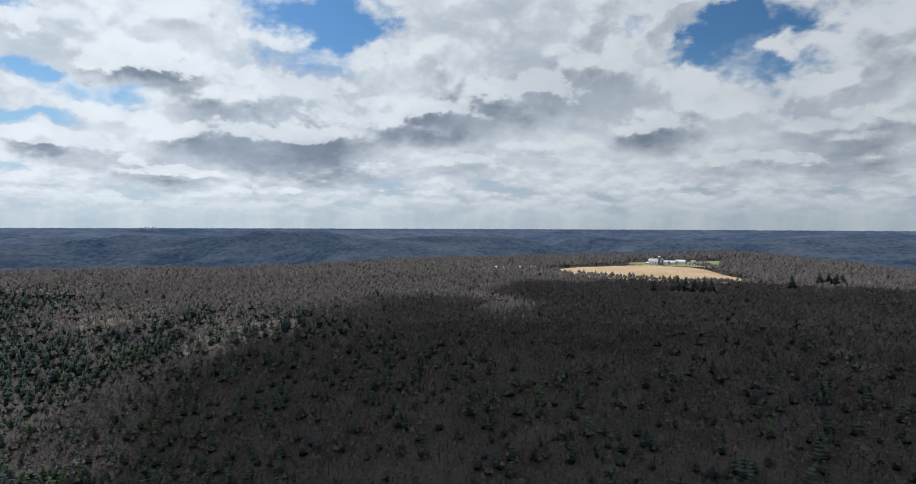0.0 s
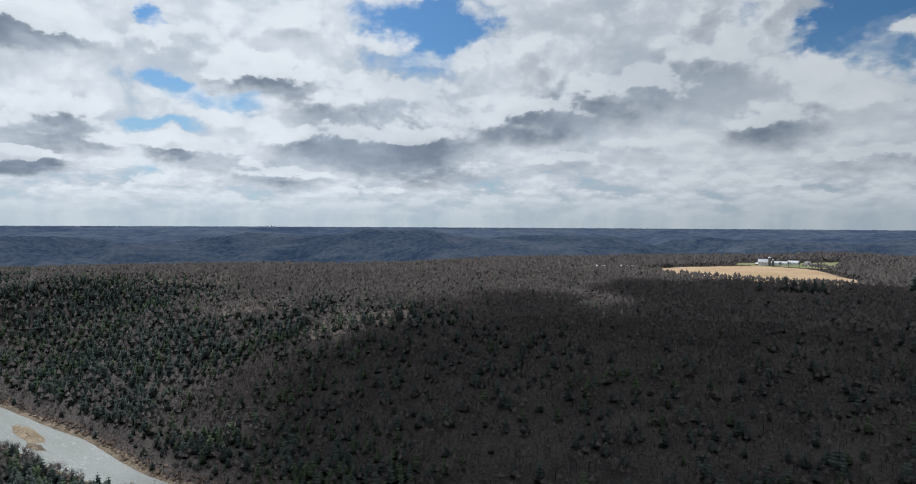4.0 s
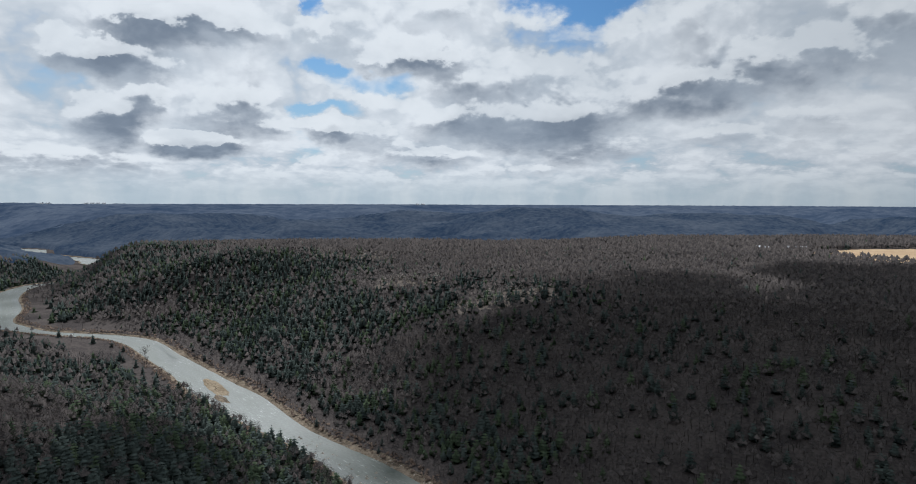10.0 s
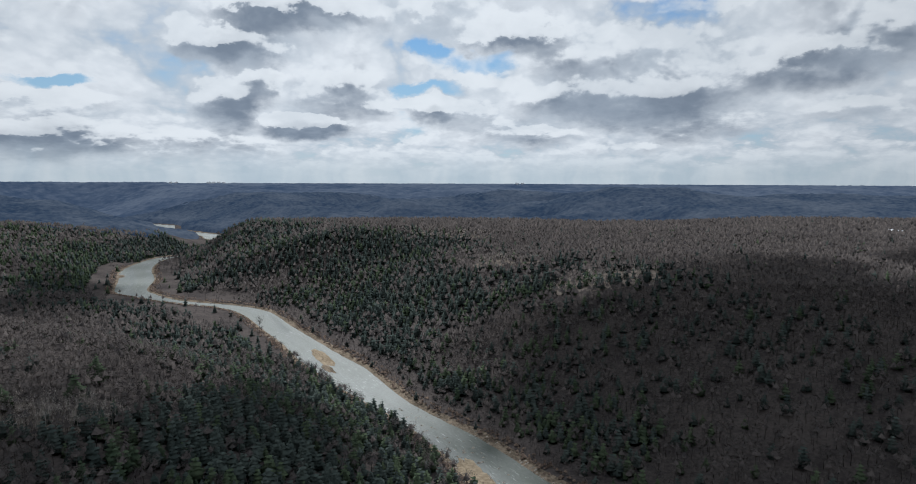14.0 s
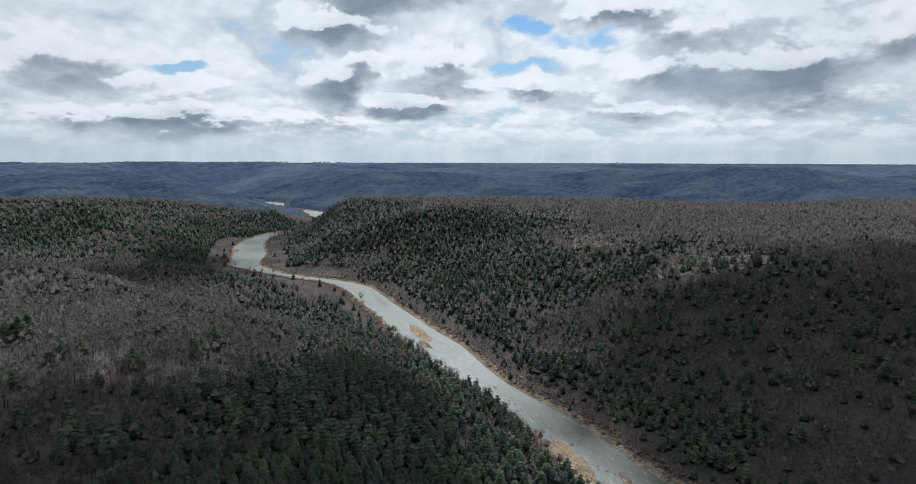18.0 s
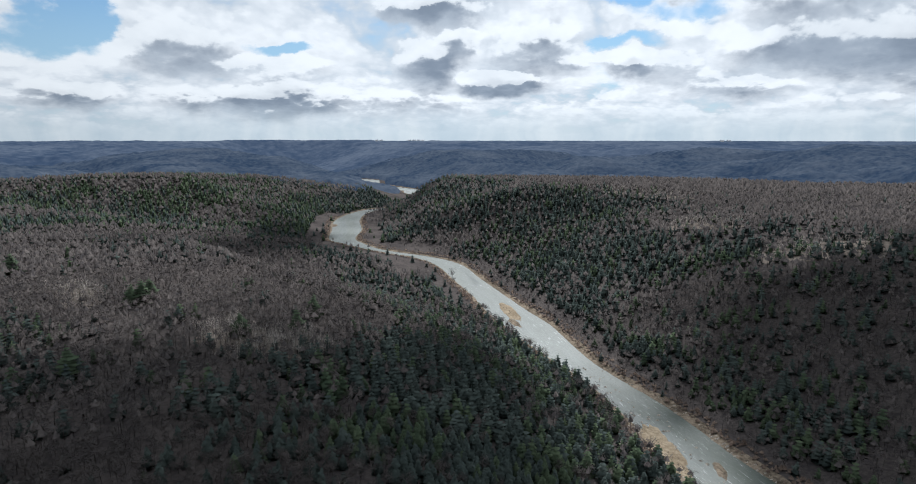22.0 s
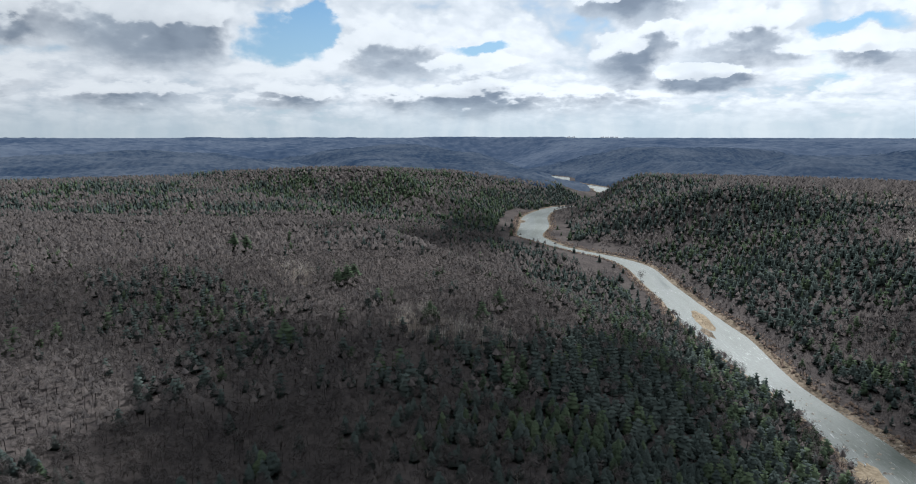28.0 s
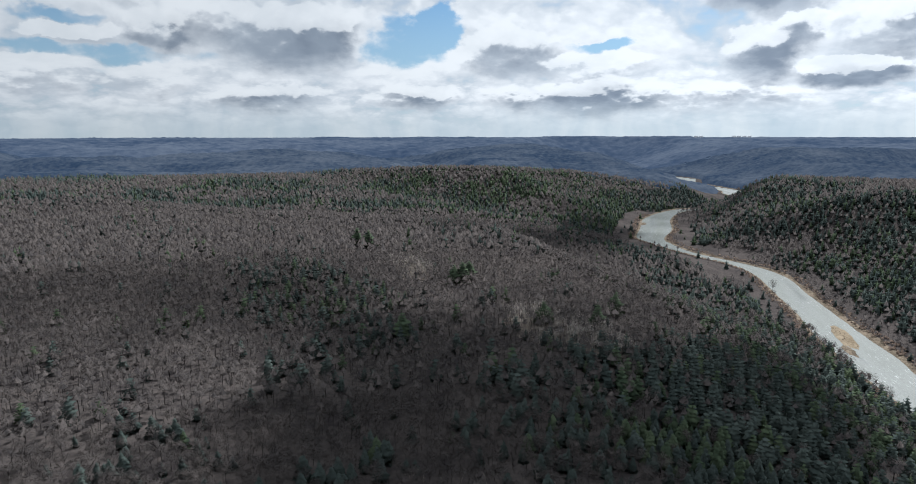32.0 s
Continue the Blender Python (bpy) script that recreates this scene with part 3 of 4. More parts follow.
def plant(templates, x, y, z, height, spread, rng):
    """All trees as one array of triangles with normals."""
    out = []
    pick = rng.integers(0, len(templates), len(x))
    turn = rng.uniform(0, 2 * np.pi, len(x))
    for k, tpl in enumerate(templates):
        s = pick == k
        if not s.any():
            continue
        c, si = np.cos(turn[s])[:, None, None], np.sin(turn[s])[:, None, None]
        h, w = height[s][:, None, None], (height[s] * spread[s])[:, None, None]
        tx, ty, tz, nx, ny, nz = (tpl[None, :, :, i] for i in range(6))
        v = np.stack([(c * tx - si * ty) * w + x[s][:, None, None], (si * tx + c * ty) * w + y[s][:, None, None], tz * h + z[s][:, None, None],
                      c * nx - si * ny, si * nx + c * ny, np.broadcast_to(nz, (s.sum(), *nz.shape[1:]))], -1)
        out.append(v.reshape(-1, 3, 6).astype(np.float32))
    return np.concatenate(out)


def conifer_share(x, y, edge, right):
    """How likely a tree is a conifer."""
    n = fbm(x, y, 150, 3, 60)
    n2 = fbm(x, y, 45, 2, 66)
    r, az = np.hypot(x, y), np.degrees(np.arctan2(-x, y))
    slope = smooth(edge, 12, 45) * (1 - smooth(edge, 300, 430))
    p_right = 0.025 + (0.55 * slope * smooth(n, 0.38, 0.58) + 0.18 * slope) * (0.25 + 0.75 * smooth(az, 0, 22))
    near = smooth(edge, 3, 12) * (1 - smooth(edge, 120, 205))
    p_left = 0.03 + 0.66 * near * smooth(n + 0.1, 0.36, 0.52) + 0.30 * smooth(n, 0.56, 0.66) + smooth(r, 1250, 1450) * (0.25 + 0.5 * smooth(n, 0.40, 0.56))
    hemlocks = np.exp(-((az - 55) / 13) ** 2 - ((r - 320) / 85) ** 2)
    return np.clip(np.where(right, p_right, p_left + 0.62 * hemlocks) * (0.45 + 1.1 * n2), 0, 0.93)


FIELD = [(-7.2, 1545), (-11, 1650), (-14.4, 1740), (-17.5, 1790), (-20.5, 1720), (-22.5, 1610), (-25.6, 1330), (-22, 1270), (-16, 1310), (-11.2, 1370)]


def polar(az, r):
    return np.array([-r * math.sin(radians(az)), r * math.cos(radians(az))])


FIELD_XY = np.array([polar(*p) for p in FIELD])
YARD_XY = np.array([polar(*p) for p in [(-15.5, 1780), (-15.5, 1850), (-23, 1880), (-23, 1700), (-19, 1760)]])


def inside(poly, x, y):
    hit = np.zeros(x.shape, bool)
    for (x0, y0), (x1, y1) in zip(poly, np.roll(poly, -1, 0)):
        cut = (y0 > y) != (y1 > y)
        hit ^= cut & (x < (x1 - x0) * (y - y0) / (y1 - y0 + 1e-9) + x0)
    return hit


# open stands where pale ground shows between the trunks: middle and half sizes
CLEARINGS = [(*polar(67, 455), 50, 26), (*polar(62, 430), 34, 20), (*polar(79, 640), 46, 20), (*polar(17, 800), 80, 50), (*polar(26, 960), 60, 26), (*polar(31, 1260), 110, 30), (*polar(-31, 900), 60, 50)]


def spots(lo, hi, step, rng, behind=False):
    """Places for trees between two distances: x, y, ground height, distance from the water, side."""
    n = int(2 * hi / step) + 1
    gx, gy = np.meshgrid((np.arange(n) - n / 2) * step, (np.arange(n) - n / 2) * step)
    x = gx.ravel() + rng.uniform(-0.48, 0.48, n * n) * step
    y = gy.ravel() + rng.uniform(-0.48, 0.48, n * n) * step
    r, az = np.hypot(x, y), np.degrees(np.arctan2(-x, y))
    ahead = (az > -44) & (az < 120)
    keep = (r >= lo) & (r < hi) & (~ahead if behind else ahead)
    x, y = x[keep], y[keep]
    z, edge, right = land(x, y)
    bank = np.where(right, 2, 1.5) + np.where(right, 6, 5) * value_noise(x / 20, y / 20, 8)
    keep = (edge > bank) & ~inside(FIELD_XY, x, y) & ~inside(YARD_XY, x, y)
    keep &= ~((x < -850) & (x > -1420) & (edge < 56) & right & (rng.random(len(x)) < 0.82))
    keep &= np.hypot(x + 1655, y - 1390) > 190
    r, az = np.hypot(x, y), np.degrees(np.arctan2(-x, y))
    for a0, a1, r0, r1 in ((-22.6, -17.0, 1040, 1130), (-28.4, -27.0, 1170, 1245), (-31.6, -29.2, 1290, 1390)):
        keep &= ~((az > a0) & (az < a1) & (r > r0) & (r < r1))
    for cx, cy, a, c in CLEARINGS:
        keep &= ~((((x - cx) / a) ** 2 + ((y - cy) / c) ** 2 < 1.0) & (rng.random(len(x)) < 0.33))
    keep &= ~((edge < 40) & ~right & (x > -720) & (x < -520) & (rng.random(len(x)) < 0.9))
    keep &= ~((edge < 80) & ~right & (x > -1060) & (x < -720) & (rng.random(len(x)) < 0.94))
    keep &= ~((edge < 48) & ~right & (x > -1470) & (x < -1060) & (rng.random(len(x)) < 0.88))
    return x[keep], y[keep], z[keep], edge[keep], right[keep]


def build_forest():
    rng = np.random.default_rng(5)
    hard = [[bare_tree(10 + k, 250, 20, 0.95) for k in range(5)], [bare_tree(30 + k, 66, 7, 1.35, 5, 1, 0.5) for k in range(6)],
            [bare_tree(50 + k, 18, 0, 2.4, 5, 1, 0.72) for k in range(6)], [bare_tree(70 + k, 7, 0, 4.0, 5, 1, 0.9) for k in range(6)]]
    soft = [[conifer(10 + k, 13, 9) for k in range(4)], [conifer(20 + k, 7, 6) for k in range(4)], [conifer(30 + k, 4, 4) for k in range(4)], [conifer(40 + k, 3, 3) for k in range(4)]]
    # the nearest trees one by one
    kinds = {}
    for con, templates, name, bark, leaf, label in (
            (False, hard[0], "hardwood_tree", M_PALE, M_TWIG, "leafless grey-brown hardwood tree on the wooded slope"),
            (True, soft[0], "conifer_tree", M_TWIG, M_NEEDLE, "dark green hemlock on the wooded slope")):
        kinds[con] = []
        for trunk, crown in templates:
            ob = tagged(new(name), label, "tree", name.replace("_", " ") + "s on the slope")
            for part_name, tris, mat in (("trunk", trunk, bark), ("crown", crown, leaf)):
                new(part_name, quick_mesh(part_name, tris, mat)).parent = ob
            kinds[con].append(ob)
    used = {False: 0, True: 0}
    for lo, hi, step, lod in [(0, 170, 9.0, 1), (170, 330, 5.4, 0), (330, 720, 6.9, 1), (720, 1300, 8.6, 2), (1300, 2150, 10.3, 3), (0, 200, 15.01, 1), (200, 1000, 17.0, 3)]:
        x, y, z, edge, right = spots(lo, hi, step, rng, step > 15)
        con = rng.random(len(x)) < conifer_share(x, y, edge, right)
        h = np.where(con, rng.uniform(9.5, 20, len(x)), rng.uniform(12, 21.5, len(x))) * (1 - 0.3 * ((edge < 30) & right)) * (0.66, 0.84, 0.92, 1.0)[lod]
        spread = np.where(con, rng.uniform(0.9, 1.25, len(x)), rng.uniform(0.85, 1.25, len(x)))
        rest = np.ones(len(x), bool)
        pine = rng.random(len(x)) < 0.12 + 0.55 * np.exp(-((x + 1600) / 330) ** 2 - ((y - 620) / 260) ** 2) + 0.4 * smooth(fbm(x, y, 90, 2, 70), 0.5, 0.66)
        if lod == 0:
            az, r = np.degrees(np.arctan2(-x, y)), np.hypot(x, y)
            for k in np.argsort(r):
                c = bool(con[k])
                if not (22 < az[k] < 112 and r[k] > 205) or used[c] >= 290:
                    continue
                kit = kinds[c][used[c] % len(kinds[c])]
                m = pose(x[k], y[k], z[k] - 0.3, 0, 0, rng.uniform(0, 360)) @ Matrix.Diagonal((h[k] * spread[k], h[k] * spread[k], h[k], 1))
                if used[c] < len(kinds[c]):
                    kit.matrix_basis = m
                else:
                    copy_thing(kit, m @ Matrix.Diagonal((1 / kit.scale[0], 1 / kit.scale[1], 1 / kit.scale[2], 1)))
                used[c] += 1
                rest[k] = False
        for kind, mask, tpl, mat, label in (("hardwood_forest", ~con & rest, hard, M_TWIG, "leafless grey-brown hardwood forest on the hills"), ("conifer_forest", con & rest & ~pine, soft, M_NEEDLE, "dark green hemlocks among bare trees"), ("pine_forest", con & rest & pine, soft, M_PINE, "lighter green pines scattered through the woods")):
            if not mask.any():
                continue
            tris = plant([np.concatenate(t) for t in tpl[lod]], x[mask], y[mask], z[mask] - 0.3, h[mask], spread[mask], rng)
            tagged(new(kind, quick_mesh(kind, tris, mat)), label, "forest", kind="stuff")


build_forest()


# ---------------------------------------------------------------- river edges, islands
def height(x, y):
    return float(land(np.array([x]), np.array([y]))[0][0])


def part(name, verts, faces, mat, parent, label=""):
    ob = mesh_object(name, verts, faces, mat, parent)
    return tagged(ob, label)


def strip(name, side, lo, hi, mat, label):
    """A band of shore along one bank, between two distances from the water's edge."""
    line = curve_points(RIVER, 9)
    keep = (line[:, 0] < 420) & (line[:, 0] > -2300)
    line = line[keep]
    t = np.gradient(line[:, :2], axis=0)
    t /= np.linalg.norm(t, axis=1)[:, None]
    nrm = np.stack([-t[:, 1], t[:, 0]], 1) * -side
    wob = 3.5 * (value_noise(line[:, 0] / 14, line[:, 1] / 14, 31) - 0.5) + 5 * (value_noise(line[:, 0] / 60, line[:, 1] / 60, 33) - 0.5)
    u = np.linspace(0, 1, 6)[None]
    d = line[:, 2:3] + lo + (hi + wob[:, None] * 1.0 - lo) * u - 1.2 * value_noise(line[:, 0] / 6, line[:, 1] / 6, 35)[:, None] * (1 - u)
    X, Y = line[:, :1] + nrm[:, :1] * d, line[:, 1:2] + nrm[:, 1:2] * d
    Z = land(X, Y)[0] + 0.35 + 0.9 * u * (1 - u) * value_noise(X / 4, Y / 4, 37)
    Z[:, 0] = -0.15
    ob = grid_mesh(name, X, Y, Z, mat)
    return tagged(ob, label, "river bank", kind="structure")


strip("bank_east", -1, -2.0, 4.0, M_BANK, "stony tan river bank under the wooded slope")
strip("bank_west", 1, -2.0, 5.0, M_BANK, "low grassy river bank with stones")


def island(name, x, y, length, width, turn, rise, mat, label, seed):
    """A low bar in the river with a ragged outline."""
    rings, sides = 7, 44
    verts, faces = [], []
    for i in range(rings):
        f = i / (rings - 1)
        for k in range(sides):
            a = 2 * math.pi * k / sides
            ragged = 1 + 0.30 * (noise.noise(Vector((math.cos(a) * 1.6, math.sin(a) * 1.6, seed))) + 0.5 * noise.noise(Vector((math.cos(a) * 5, math.sin(a) * 5, seed + 4))))
            u, v = math.cos(a) * length / 2 * ragged * (1 - f), math.sin(a) * width / 2 * ragged * (1 - f)
            z = -0.4 + rise * math.sin(min(1, f * 1.6) * math.pi / 2) + 0.35 * noise.noise(Vector((u / 3, v / 3, seed)))
            verts.append((u, v, z if i else -0.6))
    for i in range(rings - 1):
        for k in range(sides):
            a, c = i * sides + k, i * sides + (k + 1) % sides
            faces.append((a, c, c + sides, a + sides))
    ob = mesh_object(name, verts, faces, mat)
    ob.matrix_world = pose(x, y, 0, 0, 0, turn)
    return tagged(ob, label, "island", kind="structure")


island("island_1", -497, 543, 92, 19, -33, 1.3, M_GRASS, "long tan grassy bar in the river", 1)
island("island_2", -462, 513, 40, 11, -28, 0.9, M_BANK, "small stony bar beside the long one", 2)
island("island_3", -196, 366, 92, 25, -42, 1.5, M_GRASS, "brown brushy bar beside the near bank", 3)
island("island_4", -159, 370, 26, 9, -50, 0.8, M_BANK, "little stony bar in the rapids", 4)
island("island_5", -1293, 792, 60, 22, -32, 1.2, M_BANK, "dark stony bar in the bend", 5)
island("island_6", -1878, 1532, 60, 16, 30, 1.0, M_BANK, "dark bar in the far reach", 6)
island("island_7", -1238, 737, 110, 34, -34, 1.5, M_GRASS, "tan gravel shore on the outside of the bend", 7)


def lumps(rng, x, y, z, size, squash=0.6):
    """Rough stones as loose triangles: squashed, jittered octahedra."""
    base = np.array([(1, 0, 0), (0, 1, 0), (-1, 0, 0), (0, -1, 0), (0, 0, 1), (0, 0, -0.6)], float)
    tri = np.array([(0, 1, 4), (1, 2, 4), (2, 3, 4), (3, 0, 4), (1, 0, 5), (2, 1, 5), (3, 2, 5), (0, 3, 5)])
    v = base[None] * (size[:, None, None] * rng.uniform(0.6, 1.3, (len(x), 6, 3))) * np.array([1, 1, squash])
    a = rng.uniform(0, 6.28, len(x))[:, None]
    X = v[..., 0] * np.cos(a) - v[..., 1] * np.sin(a) + x[:, None]
    Y = v[..., 0] * np.sin(a) + v[..., 1] * np.cos(a) + y[:, None]
    return np.stack([X, Y, v[..., 2] + z[:, None]], -1)[:, tri].reshape(-1, 3, 3)


def along_bank(rng, count, lo, hi, x_lo, x_hi, side):
    line = curve_points(RIVER, 4)
    line = line[(line[:, 0] > x_lo) & (line[:, 0] < x_hi)]
    t = np.gradient(line[:, :2], axis=0)
    t /= np.linalg.norm(t, axis=1)[:, None]
    k = rng.integers(0, len(line), count)
    d = (line[k, 2] + rng.uniform(lo, hi, count)) * -side
    x, y = line[k, 0] - t[k, 1] * d, line[k, 1] + t[k, 0] * d
    return x, y, land(x, y)[0]


def shore_clutter():
    rng = np.random.default_rng(17)
    groups = [along_bank(rng, 900, -3, 6, -620, 60, -1), along_bank(rng, 260, -2, 4, -300, -100, 1), along_bank(rng, 150, -30, -3, -330, -90, -1)]
    x, y, z = (np.concatenate(g) for g in zip(*groups))
    size = rng.uniform(0.35, 1.0, len(x)) ** 2 * 1.9
    tagged(new("river_stones", quick_mesh("river_stones", lumps(rng, x, y, np.maximum(z, -0.1), size), M_ROCK)), "tan and grey stones along the river", "stones", kind="stuff")
    brush = [bare_tree(200 + k, 16, 0, 2.6, 5, 1, 0.8)[1] - np.array([0, 0, 0.30, 0, 0, 0]) for k in range(4)]
    groups = [along_bank(rng, 1500, 2, 14, -1400, 60, -1), along_bank(rng, 1300, 2, 14, -1400, 60, 1)]
    spots_ = [(-497, 543, 34, 4, -33), (-196, 366, 34, 7, -42), (-1238, 737, 40, 9, -34)]
    x, y, z = (np.concatenate(g) for g in zip(*groups))
    for ix, iy, a, c, turn in spots_:
        m, t = 26, radians(turn)
        u, v = rng.uniform(-1, 1, m) * a, rng.uniform(-1, 1, m) * c
        x, y, z = np.r_[x, ix + u * np.cos(t) - v * np.sin(t)], np.r_[y, iy + u * np.sin(t) + v * np.cos(t)], np.r_[z, np.full(m, 0.6)]
    h = np.where(np.arange(len(x)) < 2800, rng.uniform(2.0, 6.0, len(x)), rng.uniform(0.8, 2.2, len(x)))
    tris = plant(brush, x, y, np.maximum(z, 0.2), h, rng.uniform(1.2, 2.0, len(x)), rng)
    tagged(new("bank_brush", quick_mesh("bank_brush", tris, M_SHRUB)), "low reddish-brown brush along the river banks", "brush", kind="stuff")


shore_clutter()


# ---------------------------------------------------------------- single trees
def single_trees(name, label, templates, bark, leaf, group, rows):
    kits = []
    for k, (x, y, h, wide) in enumerate(rows):
        m = pose(x, y, height(x, y) - 0.3, 0, 0, 67 * k) @ Matrix.Diagonal((h * wide, h * wide, h, 1))
        if k < len(templates):
            ob = tagged(new(name), label, "tree", group)
            for part_name, tris, mat in (("trunk", templates[k][0], bark), ("crown", templates[k][1], leaf)):
                new(part_name, quick_mesh(part_name, tris, mat)).parent = ob
            ob.matrix_basis = m
            kits.append(ob)
        else:
            kit = kits[k % len(kits)]
            copy_thing(kit, m @ Matrix.Diagonal((1 / kit.scale[0], 1 / kit.scale[1], 1 / kit.scale[2], 1)))


single_trees("riverside_tree", "bare spreading tree standing alone on the river bank", [bare_tree(300 + k, 190, 40, 0.7) for k in range(3)], M_TWIG, M_TWIG, "trees on the river bank",
             [(-655, 594, 24, 1.0), (-640, 582, 14, 1.0), (-585, 553, 13, 1.0), (-560, 540, 12, 1.1), (-505, 503, 16, 1.1), (-462, 480, 18, 1.2), (-425, 463, 20, 1.2), (-385, 446, 12, 1.2), (-352, 430, 19, 1.1),
              (-290, 398, 17, 1.1), (-268, 388, 18, 1.1), (-252, 379, 18, 1.2), (-243, 369, 19, 1.1), (-233, 358, 18, 1.1), (-225, 345, 17, 1.1)])
single_trees("white_pine", "broad green pine rising above bare hardwoods", [conifer(400 + k, 11, 9, -0.05, 0.36) for k in range(2)], M_TWIG, M_PINE, "pines on the spur",
             [(*polar(66.8, 470), 19, 1.2), (*polar(74.4, 590), 24, 1.1), (*polar(75.2, 588), 22, 1.1), (*polar(73.8, 600), 23, 1.2), (*polar(83, 780), 24, 1.2), (*polar(84, 800), 25, 1.1), (*polar(80, 430), 23, 1.1), (*polar(62, 470), 21, 1.0), (*polar(60.5, 520), 22, 1.0)])
single_trees("field_pine", "dark green pine standing beside the pale field", [conifer(420 + k, 9, 8, 0.1) for k in range(2)], M_TWIG, M_NEEDLE, "pines beside the field",
             [(*polar(-19.3, 1140), 27, 1.2), (*polar(-19.9, 1145), 25, 1.2), (*polar(-20.6, 1140), 26, 1.1), (*polar(-21.3, 1138), 27, 1.2), (*polar(-21.9, 1136), 24, 1.3), (*polar(-17.4, 1135), 21, 1.1), (*polar(-27.7, 1252), 30, 1.3), (*polar(-29.7, 1395), 28, 1.2), (*polar(-30.3, 1400), 29, 1.3), (*polar(-30.8, 1398), 27, 1.3), (*polar(-31.2, 1402), 27, 1.3)])


# ---------------------------------------------------------------- farm
def draped(name, poly, mat, lift, label, category, step=9.0):
    """A field or yard laid over the ground inside an outline."""
    (x0, y0), (x1, y1) = poly.min(0), poly.max(0)
    xs, ys = np.arange(x0, x1 + step, step), np.arange(y0, y1 + step, step)
    X, Y = np.meshgrid(xs, ys, indexing="ij")
    Z = land(X, Y)[0] + lift
    ok = inside(poly, X, Y)
    i, j = np.nonzero(ok[:-1, :-1] & ok[1:, :-1] & ok[:-1, 1:] & ok[1:, 1:])
    c = X.shape[1]
    faces = np.stack([i * c + j, (i + 1) * c + j, (i + 1) * c + j + 1, i * c + j + 1], 1)
    ob = mesh_object(name, np.stack([X.ravel(), Y.ravel(), Z.ravel()], 1).tolist(), faces.tolist(), mat)
    return tagged(ob, label, category, kind="structure")


draped("field", FIELD_XY, M_FIELD, 0.5, "wide pale tan stubble field", "field")
for cx, cy, a, c in CLEARINGS:
    ring = np.linspace(0, 2 * np.pi, 40, endpoint=False)
    bumps = 1 + 0.35 * (value_noise(np.cos(ring) * 3 + cx, np.sin(ring) * 3 + cy, 4) - 0.5)
    draped("clearing", np.stack([cx + a * bumps * np.cos(ring), cy + c * bumps * np.sin(ring)], 1), M_PALELITTER, 0.25, "pale dry leaves showing between bare trunks", "forest floor", 4.0)
rng = np.random.default_rng(29)
stems = [np.concatenate(bare_tree(500 + k, 16, 7, 1.1)) for k in range(4)]
x, y = (np.concatenate(v) for v in zip(*[(cx + a * rng.uniform(-0.9, 0.9, 110), cy + c * rng.uniform(-0.9, 0.9, 110)) for cx, cy, a, c in CLEARINGS]))
tagged(new("pale_trunks", quick_mesh("pale_trunks", plant(stems, x, y, land(x, y)[0] - 0.3, rng.uniform(13, 18, len(x)), np.full(len(x), 0.9), rng), M_PALE)), "pale bare trunks standing in thin woods", "trees", kind="stuff")
draped("yard", YARD_XY, M_LAWN, 0.7, "pale green farmyard grass", "yard")


def box(a, b):
    (x0, y0, z0), (x1, y1, z1) = a, b
    v = [(x0, y0, z0), (x1, y0, z0), (x1, y1, z0), (x0, y1, z0), (x0, y0, z1), (x1, y0, z1), (x1, y1, z1), (x0, y1, z1)]
    return v, [(3, 2, 1, 0), (4, 5, 6, 7), (0, 1, 5, 4), (1, 2, 6, 5), (2, 3, 7, 6), (3, 0, 4, 7)]


def gabled(name, label, category, az, r, wide, long, tall, rise, turn, wall, roof, windows=3):
    """A building with a gable roof, its ridge along y: walls, two roof slopes, a door and windows."""
    x, y = polar(az, r)
    ob = tagged(new(name), label, category, "farm buildings")
    ob.matrix_world = pose(x, y, height(x, y) + 0.3, 0, 0, turn)
    w, l = wide / 2, long / 2
    verts = [(s * w, e * l, z) for e in (-1, 1) for s, z in ((-1, -1.5), (1, -1.5), (1, tall), (0, tall + rise), (-1, tall))]
    verts = [(0.0 if i % 5 == 3 else v[0], v[1], v[2]) for i, v in enumerate(verts)]
    part("wall", verts, [(0, 1, 2, 3, 4), (9, 8, 7, 6, 5), (0, 5, 6, 1), (1, 6, 7, 2), (4, 9, 5, 0), (2, 7, 8, 3), (3, 8, 9, 4)], wall, ob)
    for s in (-1, 1):
        o, k = 0.5, 0.25
        low, top = (s * (w + o), tall - o * rise / w), (0.0, tall + rise)
        v = [(px, py, pz + dz) for dz in (0.05, 0.05 + k) for px, pz in (low, top) for py in (-l - o, l + o)]
        part("roof", v, [(0, 1, 3, 2), (4, 6, 7, 5), (0, 4, 5, 1), (2, 3, 7, 6), (0, 2, 6, 4), (1, 5, 7, 3)], roof, ob)
    part("door", *box((-min(1.8, w * 0.5), -l - 0.08, 0), (min(1.8, w * 0.5), -l + 0.05, min(3.2, tall * 0.8))), M_DARK, ob)
    for k in range(windows):
        py = -l + (k + 0.7) * long / (windows + 0.4)
        for s in (-1, 1):
            part("window", *box((s * w - 0.06, py - 0.6, tall * 0.4), (s * w + 0.06, py + 0.6, tall * 0.75)), M_DARK, ob)
    return ob


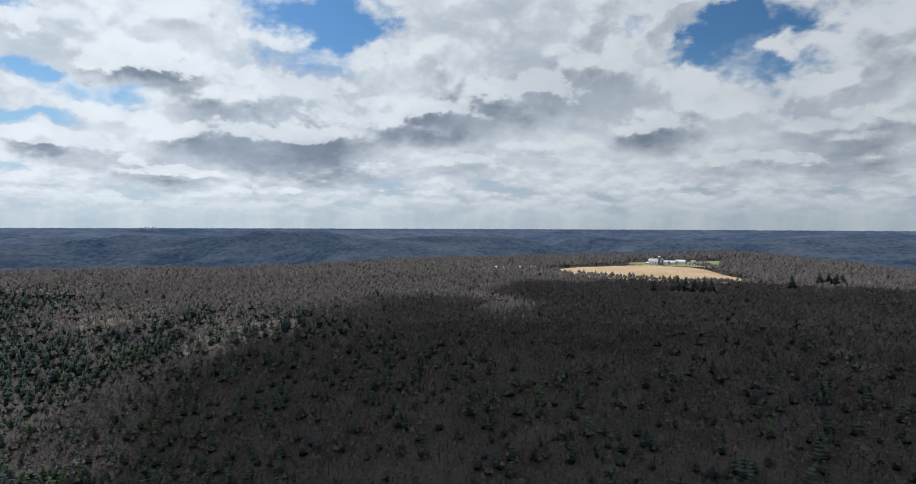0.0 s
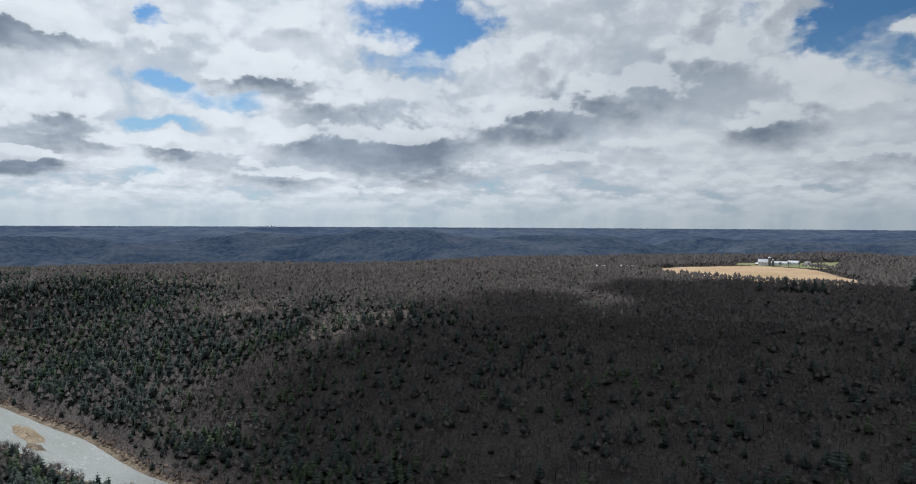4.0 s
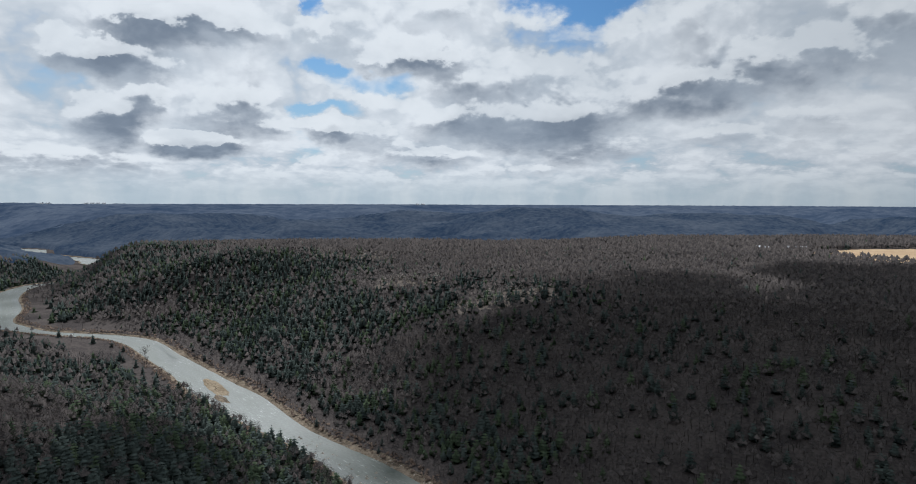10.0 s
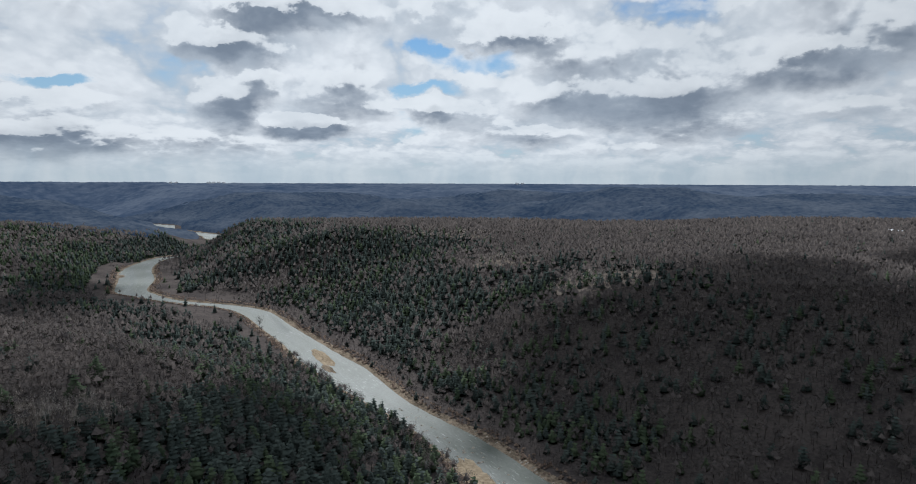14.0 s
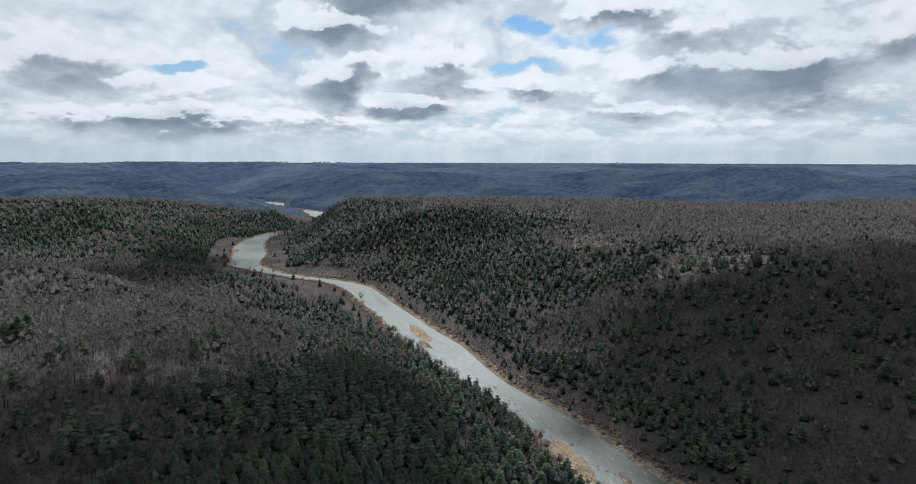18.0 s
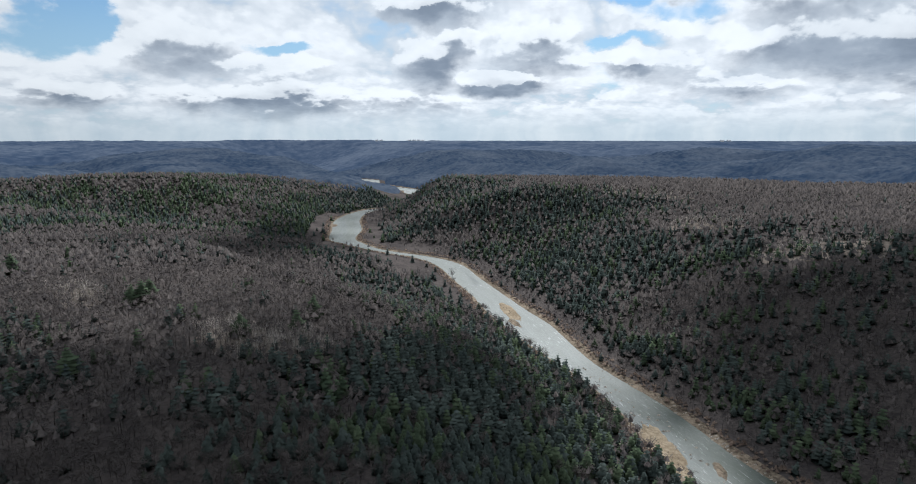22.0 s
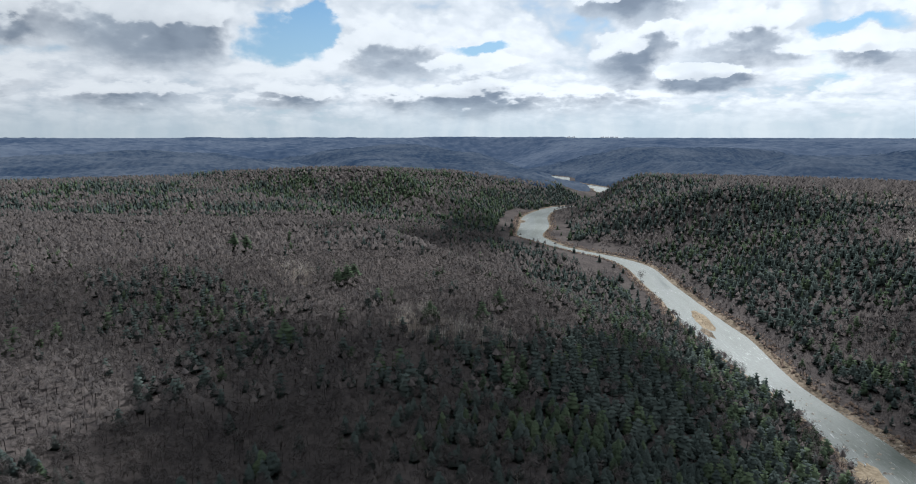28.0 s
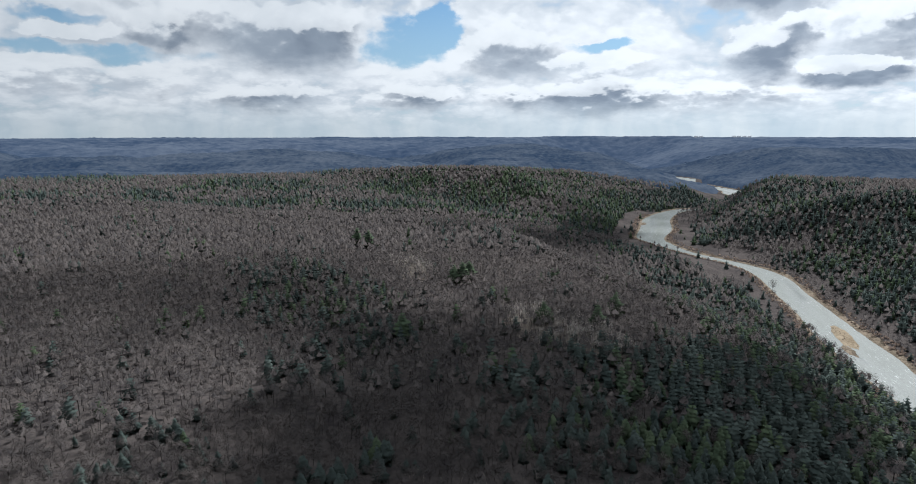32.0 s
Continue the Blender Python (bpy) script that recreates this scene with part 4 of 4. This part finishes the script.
def silo(az, r, radius, tall):
    x, y = polar(az, r)
    ob = tagged(new("silo"), "tall grey concrete silo with a domed cap", "silo", "farm buildings")
    ob.matrix_world = pose(x, y, height(x, y) - 0.5)
    n = 20
    ring = [(radius * math.cos(2 * math.pi * k / n), radius * math.sin(2 * math.pi * k / n)) for k in range(n)]
    v = [(a, c, z) for z in (0, tall) for a, c in ring]
    part("body", v, [(k, (k + 1) % n, n + (k + 1) % n, n + k) for k in range(n)], M_SILO, ob)
    v, f = [], []
    for i in range(5):
        t = i / 5 * math.pi / 2
        v += [(a * math.cos(t) * 1.03, c * math.cos(t) * 1.03, tall + radius * 0.7 * math.sin(t)) for a, c in ring]
    v.append((0, 0, tall + radius * 0.7))
    for i in range(4):
        f += [(i * n + k, i * n + (k + 1) % n, (i + 1) * n + (k + 1) % n, (i + 1) * n + k) for k in range(n)]
    f += [(4 * n + k, 4 * n + (k + 1) % n, 5 * n) for k in range(n)]
    part("cap", v, f, M_ROOF, ob, "pale metal dome")


gabled("barn", "large white barn with a pale metal roof", "barn", -17.7, 1795, 15, 28, 9, 7, 70, M_WHITE, M_ROOF, 4)
gabled("cattle_shed", "long low white shed with a bright metal roof", "shed", -18.8, 1810, 14, 40, 6, 4, 80, M_WHITE, M_ROOF, 6)
silo(-18.1, 1785, 3.4, 22)
silo(-18.35, 1788, 2.8, 16)
gabled("machine_shed", "white machine shed with a metal roof", "shed", -19.8, 1815, 14, 24, 7, 4, 60, M_WHITE, M_ROOF, 2)
gabled("farmhouse", "white two-storey farmhouse with a grey roof", "house", -20.8, 1790, 10, 14, 7, 5, 30, M_WHITE, M_GREYROOF, 3)
gabled("garage", "small white garage beside the farmhouse", "garage", -21.5, 1790, 7, 9, 3.2, 2.2, 80, M_WHITE, M_ROOF, 1)
gabled("shed", "small red wooden shed by the barn", "shed", -17.2, 1800, 6, 9, 3.5, 2.2, 20, M_RED, M_ROOF, 1)
gabled("farmhouse", "white farmhouse among trees beyond the field", "house", -13.0, 2040, 10, 14, 7, 4, 60, M_WHITE, M_GREYROOF, 3)
gabled("farmhouse", "white outbuilding beside the far farmhouse", "house", -13.5, 2050, 8, 12, 5, 3, 20, M_WHITE, M_ROOF, 2)
for k, (az, r) in enumerate([(-4.3, 1500), (-4.9, 1490), (-6.6, 1520), (-7.4, 1530)]):
    gabled("cabin", "low pale roadside building among bare trees", "building", az, r, 9, 16, 9, 3, 75 + 8 * k, M_WHITE, M_ROOF, 3)
for k, (az, r) in enumerate([(54.5, 4700), (54.1, 4705), (51.6, 4700), (51.2, 4690), (50.8, 4700), (50.4, 4695), (24.9, 4400), (24.4, 4420)]):
    gabled("distant_building", "tiny white building in the hazy distance", "building", az, r, 14, 22, 26, 5, 80 + 11 * k, M_WHITE, M_ROOF, 4)
